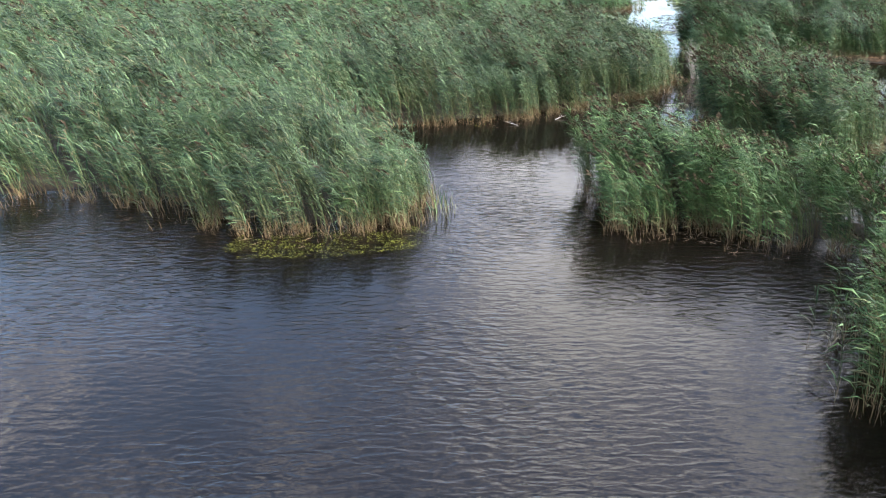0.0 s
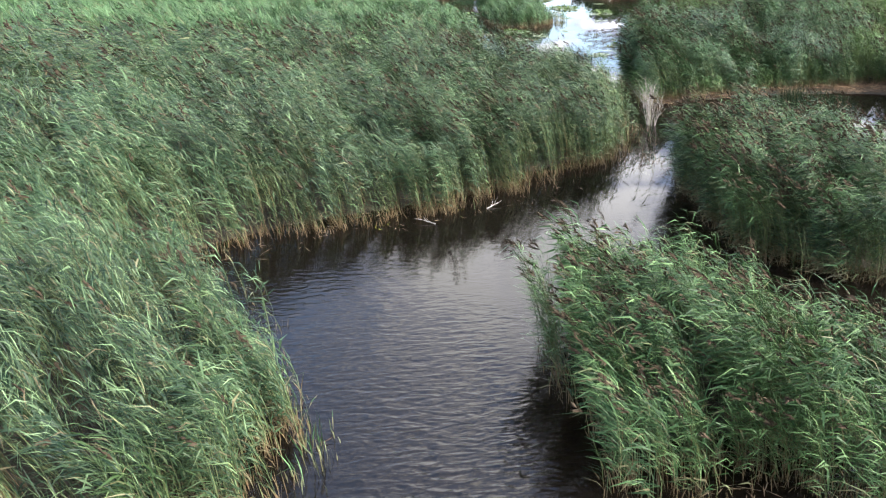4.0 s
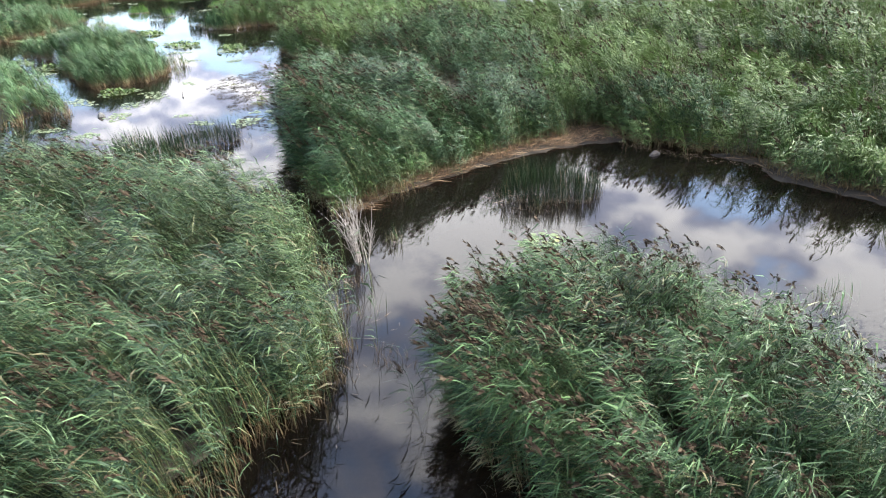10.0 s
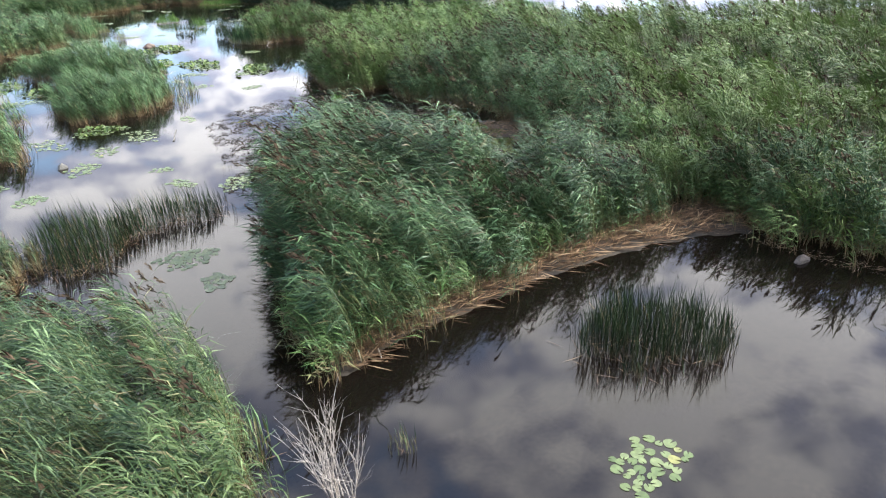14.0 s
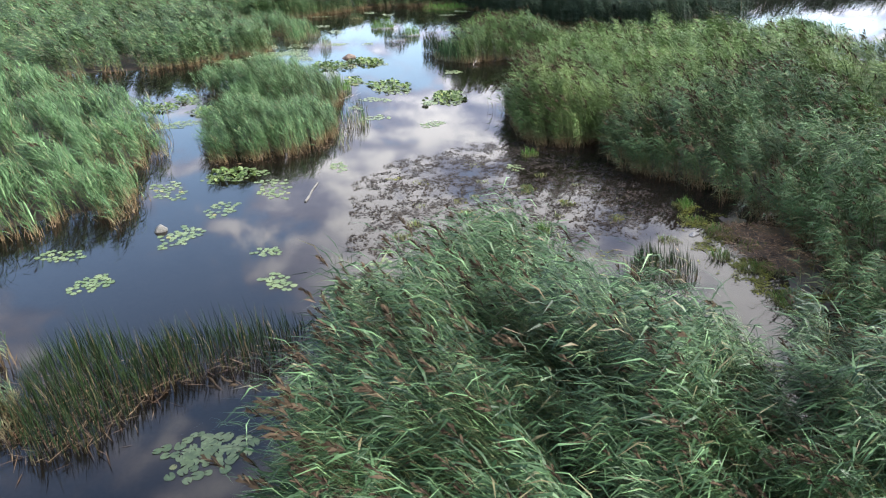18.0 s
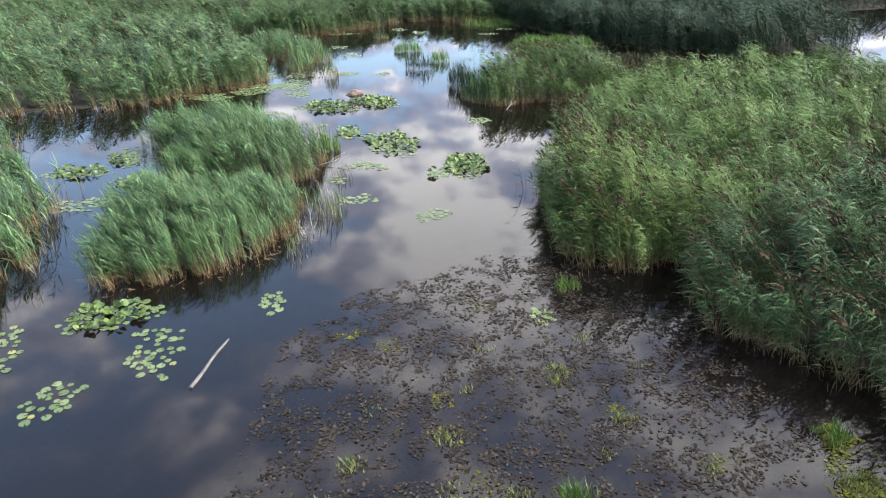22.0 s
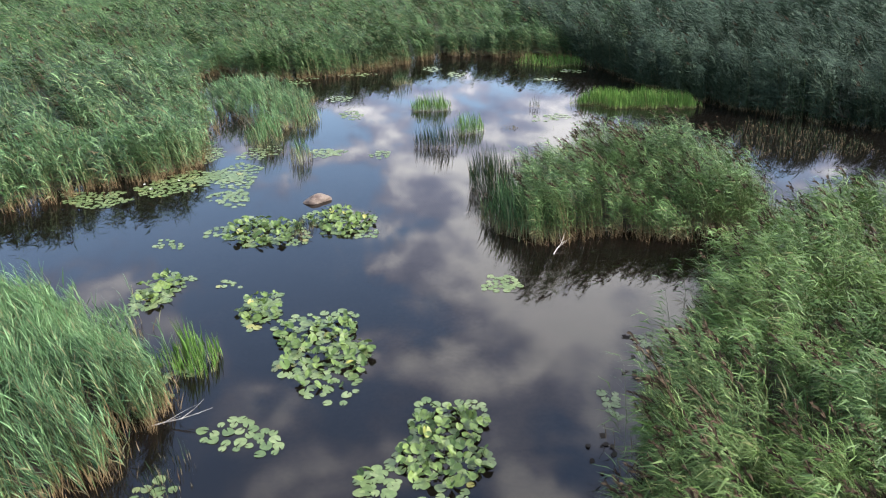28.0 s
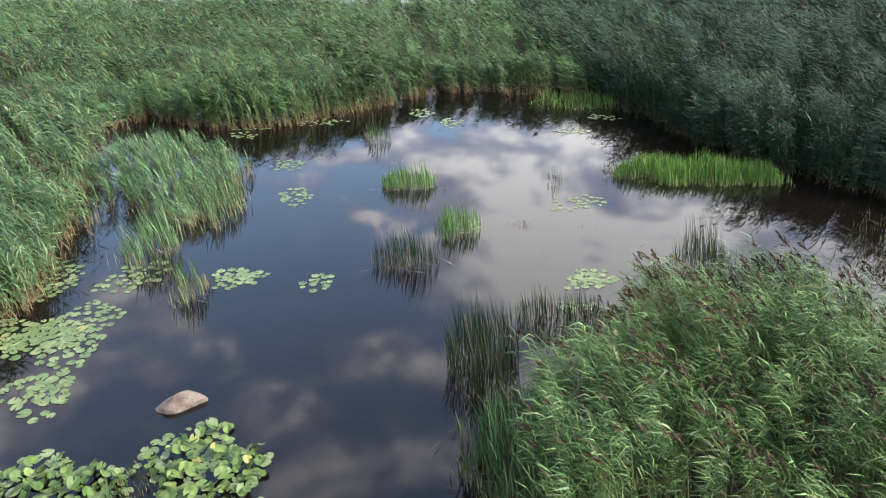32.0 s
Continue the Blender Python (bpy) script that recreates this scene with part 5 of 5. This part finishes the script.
for k, (cx, cy, rx, ry, n, s) in enumerate([
        (31.5, 99.2, 0.5, 0.75, 20, .28), (19.4, 102.5, 0.6, 0.6, 11, .24),
        (22.5, 99.3, 0.5, 0.35, 6, .20), (14.9, 107.2, 1.8, 0.8, 62, .27), (17.6, 108.6, 1.7, 0.9, 70, .28), (19.9, 110.4, 1.2, 1.5, 60, .28), (20.6, 113.6, 0.9, 1.4, 30, .27),
        (20.5, 107.3, 0.9, 0.8, 18, .27), (23.9, 113.7, 0.65, 0.6, 13, .28), (24.6, 121.1, 0.85, 1.0, 22, .27), (23.4, 125.3, 1.0, 0.8, 20, .28), (26.8, 113.2, 0.6, 0.6, 12, .26),
        (36.6, 120.4, 1.1, 1.0, 24, .27), (36.0, 113.7, 0.55, 0.7, 15, .26), (24.7, 91.8, 0.85, 0.65, 22, .28), (35.4, 95.5, 0.5, 0.55, 13, .25), (33.6, 92.8, 0.3, 0.45, 8, .25),
        (22.3, 93.6, 0.5, 1.0, 12, .30), (27.1, 85.4, 0.65, 0.65, 17, .26), (24.1, 87.5, 0.75, 0.65, 18, .27), (23.3, 90.0, 0.4, 0.6, 8, .28), (14.0, 77.5, 0.85, 1.2, 30, .25),
        (18.4, 76.8, 0.95, 1.2, 32, .25), (16.3, 74.9, 0.75, 0.7, 20, .25), (14.95, 72.4, 0.75, 0.9, 28, .25), (12.6, 69.2, 0.5, 0.75, 22, .26),
        (18.1, 70.4, 0.4, 0.45, 12, .24), (18.5, 68.05, 0.5, 0.6, 16, .26), (21.9, 68.7, 0.45, 0.35, 6, .22), (22.7, 68.4, 0.3, 0.3, 6, .24), (20.6, 66.8, 0.9, 0.8, 34, .27),
        (13.0, 88.4, 1.3, 0.9, 46, .26), (18.7, 110.1, 1.3, 0.9, 46, .30), (20.3, 109.4, 0.9, 1.2, 34, .30), (20.8, 107.2, 0.8, 0.9, 16, .32), (18.2, 113.4, 0.8, 1.1, 30, .27), (24.1, 113.5, 0.9, 0.6, 22, .28), (35.8, 113.4, 0.8, 0.7, 24, .27), (35.2, 111.5, 0.7, 0.5, 12, .26), (16.8, 60.4, 0.8, 0.6, 22, .28), (13.1, 95.0, 0.9, 1.4, 24, .27), (21.3, 79.2, 0.5, 0.65, 12, .25), (29.4, 77.2, 0.4, 0.45, 10, .26), (17.0, 60.1, 0.85, 0.7, 26, .26),
        (17.3, 58.0, 0.4, 0.65, 14, .28), (11.1, 71.6, 0.7, 0.6, 18, .24), (19.9, 130.5, 0.8, 0.7, 12, .28), (29.6, 135.6, 0.9, 0.9, 15, .30), (31.5, 133.2, 0.9, 0.9, 15, .30),
        (23.8, 133.2, 1.5, 0.8, 20, .30), (19.9, 132.0, 1.0, 0.6, 12, .28), (38.2, 131.5, 0.9, 0.6, 12, .3), (40.6, 134.5, 1.1, 0.7, 13, .3), (22.0, 65.9, 0.4, 0.5, 9, .26), (31.9, 117.9, 0.6, 0.6, 12, .26)]):
    lily_patch(cx, cy, rx * 1.2, ry * 1.2, int(n * 1.25), s, 0.0, PALE, 20 + k)


WHITE_PETAL = surface("white_petal", (0.70, 0.70, 0.66), (0.82, 0.82, 0.78), scale=20.0, fine=60.0, rough=0.5, bump=0.0)
YELLOW_HEART = surface("yellow_stamens", (0.55, 0.38, 0.03), (0.70, 0.50, 0.05), scale=40.0, fine=90.0, rough=0.7, bump=0.2)


def lily_flower(cx, cy):
    base = tagged(new("water_lily_flower"), "open white water lily flower among floating leaves", "flower", "water lily flowers")
    base.location = (cx, cy, 0.02)
    for ring, (n, size, rise) in enumerate(((8, 0.075, 0.45), (7, 0.058, 0.85))):
        bm = bmesh.new()
        for k in range(n):
            a = 6.283 * (k + 0.5 * ring) / n
            d, e = Vector((math.cos(a) * math.cos(rise), math.sin(a) * math.cos(rise), math.sin(rise))), Vector((-math.sin(a), math.cos(a), 0))
            p = d * 0.012
            bm.faces.new([bm.verts.new(p), bm.verts.new(p + d * size * 0.5 - e * size * 0.24), bm.verts.new(p + d * size + Vector((0, 0, 0.008))), bm.verts.new(p + d * size * 0.5 + e * size * 0.24)])
        part("petals", bm, WHITE_PETAL, base)
    bm = bmesh.new()
    bmesh.ops.create_icosphere(bm, subdivisions=1, radius=0.016, matrix=Matrix.Translation((0, 0, 0.025)))
    part("stamens", bm, YELLOW_HEART, base, "yellow stamens")


for cx, cy in ((16.9, 108.3), (16.4, 108.9), (17.8, 109.4)):
    lily_flower(cx, cy)


# ---- stones, log, dead shrub ----
def stone(cx, cy, size, label, low, high, seed, turn=0.0, name="stone"):
    r = random.Random(seed)
    cuts = [Vector((r.uniform(-1, 1), r.uniform(-1, 1), r.uniform(-0.1, 1))).normalized() for k in range(7)]
    bm = bmesh.new()
    bmesh.ops.create_icosphere(bm, subdivisions=4, radius=1)
    for v in bm.verts:
        n = noise.fractal(v.co * 1.1 + Vector((seed * 7.3, 0, 0)), 1.0, 2.0, 4)
        v.co *= 1 + 0.16 * n
        for w in cuts:
            over = v.co.dot(w) - 0.68
            if over > 0:
                v.co -= w * over * 0.92
        v.co = Vector((v.co.x * size[0] / 2, v.co.y * size[1] / 2, max(v.co.z, -0.75) * size[2] / 1.5))
    for f in bm.faces:
        f.smooth = True
    ob = part(name, bm, surface("stone_%d" % seed, low, high, scale=2.5, fine=30.0, rough=0.8, bump=0.4), None)
    ob.matrix_world = pose(cx, cy, size[2] * 0.12, 0, 0, turn)
    return tagged(ob, label, "stone")


stone(24.4, 106.8, (1.25, 0.70, 0.42), "tan granite boulder standing out of the pool", (0.075, 0.048, 0.036), (0.20, 0.155, 0.12), 1, 15, "boulder")
stone(34.5, 49.0, (0.75, 0.4, 0.3), "flat brown stone at the pool's bank", (0.07, 0.055, 0.042), (0.14, 0.115, 0.09), 2, 5)
stone(14.2, 73.15, (0.55, 0.4, 0.36), "grey stone beside lily leaves", (0.07, 0.07, 0.06), (0.17, 0.16, 0.14), 3, 30)
stone(83.6, 99.1, (1.9, 1.3, 1.1), "pale grey boulder on the far shore", (0.50, 0.50, 0.48), (0.72, 0.71, 0.68), 4, 10, "boulder")
stone(33.5, 68.5, (0.42, 0.28, 0.16), "small whitish stone on wet mud", (0.18, 0.17, 0.16), (0.32, 0.31, 0.30), 5, 20)


def tube(bm, points, radii, sides=7):
    rings = []
    for k, p in enumerate(points):
        d = (points[min(k + 1, len(points) - 1)] - points[max(k - 1, 0)]).normalized()
        u = d.orthogonal().normalized()
        w = d.cross(u)
        rings.append([bm.verts.new(p + (u * math.cos(a) + w * math.sin(a)) * radii[k]) for a in (6.283 * j / sides for j in range(sides))])
    for a, b in zip(rings, rings[1:]):
        for j in range(sides):
            bm.faces.new((a[j], a[(j + 1) % sides], b[(j + 1) % sides], b[j]))
    bm.faces.new(rings[0][::-1])
    bm.faces.new(rings[-1])


BLEACHED = surface("bleached_wood", (0.22, 0.19, 0.16), (0.45, 0.40, 0.35), scale=4.0, fine=35.0, rough=0.85)
bm = bmesh.new()
pts = [Vector((19.62 + 0.62 * k / 8 + 0.02 * math.sin(k), 74.95 + 2.2 * k / 8, 0.015 + 0.01 * math.sin(k * 1.3))) for k in range(9)]
tube(bm, pts, [0.05 - 0.0028 * k for k in range(9)], 8)
tagged(part("floating_pole", bm, surface("grey_wood", (0.085, 0.08, 0.07), (0.19, 0.175, 0.155), scale=4.0, fine=35.0, rough=0.85), None), "pale bleached wooden pole floating in shallow water", "log")


def twig(bm, p, d, length, rad, r, depth):
    pts, radii = [p], [rad]
    for k in range(4):
        d = (d + Vector((r.uniform(-.22, .22), r.uniform(-.22, .22), r.uniform(-.05, .14)))).normalized()
        p = p + d * length / 4
        pts.append(p)
        radii.append(rad * (1 - 0.2 * (k + 1)))
    tube(bm, pts, radii, 5)
    if depth:
        for k in range(3):
            q = pts[r.randint(1, 3)]
            twig(bm, q, (d + Vector((r.uniform(-.8, .8), r.uniform(-.8, .8), r.uniform(-.1, .5)))).normalized(), length * r.uniform(.35, .55), rad * .5, r, depth - 1)


def dead_shrub(cx, cy, label, stems, height, seed):
    r = random.Random(seed)
    base = tagged(new("dead_shrub"), label, "shrub")
    base.location = (cx, cy, 0)
    for k in range(stems):
        bm = bmesh.new()
        a = r.random() * 6.283
        twig(bm, Vector((0.20 * math.cos(a), 0.20 * math.sin(a), -0.1)), Vector((0.16 * math.cos(a) - 0.05, 0.16 * math.sin(a), 1)).normalized(), height * r.uniform(0.6, 1.05), 0.017, r, 2)
        part("branch", bm, BLEACHED, base)
    return base


dead_shrub(16.85, 47.2, "bleached grey leafless shrub standing in the channel mouth", 16, 2.5, 4)
for k, (cx, cy) in enumerate([(22.3, 84.0), (22.9, 87.3), (37.0, 93.6)]):
    dead_shrub(cx, cy, "thin dead twigs standing in shallow water", 3, 1.1, 30 + k)
for k, (cx, cy, length, turn) in enumerate([(6.0, 36.8, 0.8, 30), (3.9, 35.6, 0.7, 160), (37.0, 48.4, 1.6, 30), (19.8, 51.3, 1.8, 70), (22.4, 92.2, 1.6, 20), (33.6, 101.4, 1.4, 60), (10.2, 60.2, 1.7, 25)]):
    bm = bmesh.new()
    r = random.Random(k)
    twig(bm, Vector((0, 0, 0.02)), Vector((math.cos(radians(turn)), math.sin(radians(turn)), 0.12)).normalized(), length, 0.022, r, 1)
    ob = part("dead_branch", bm, BLEACHED, None)
    ob.location = (cx, cy, 0)
    tagged(ob, "bare dead branch lying in the water", "branch", "dead branches")
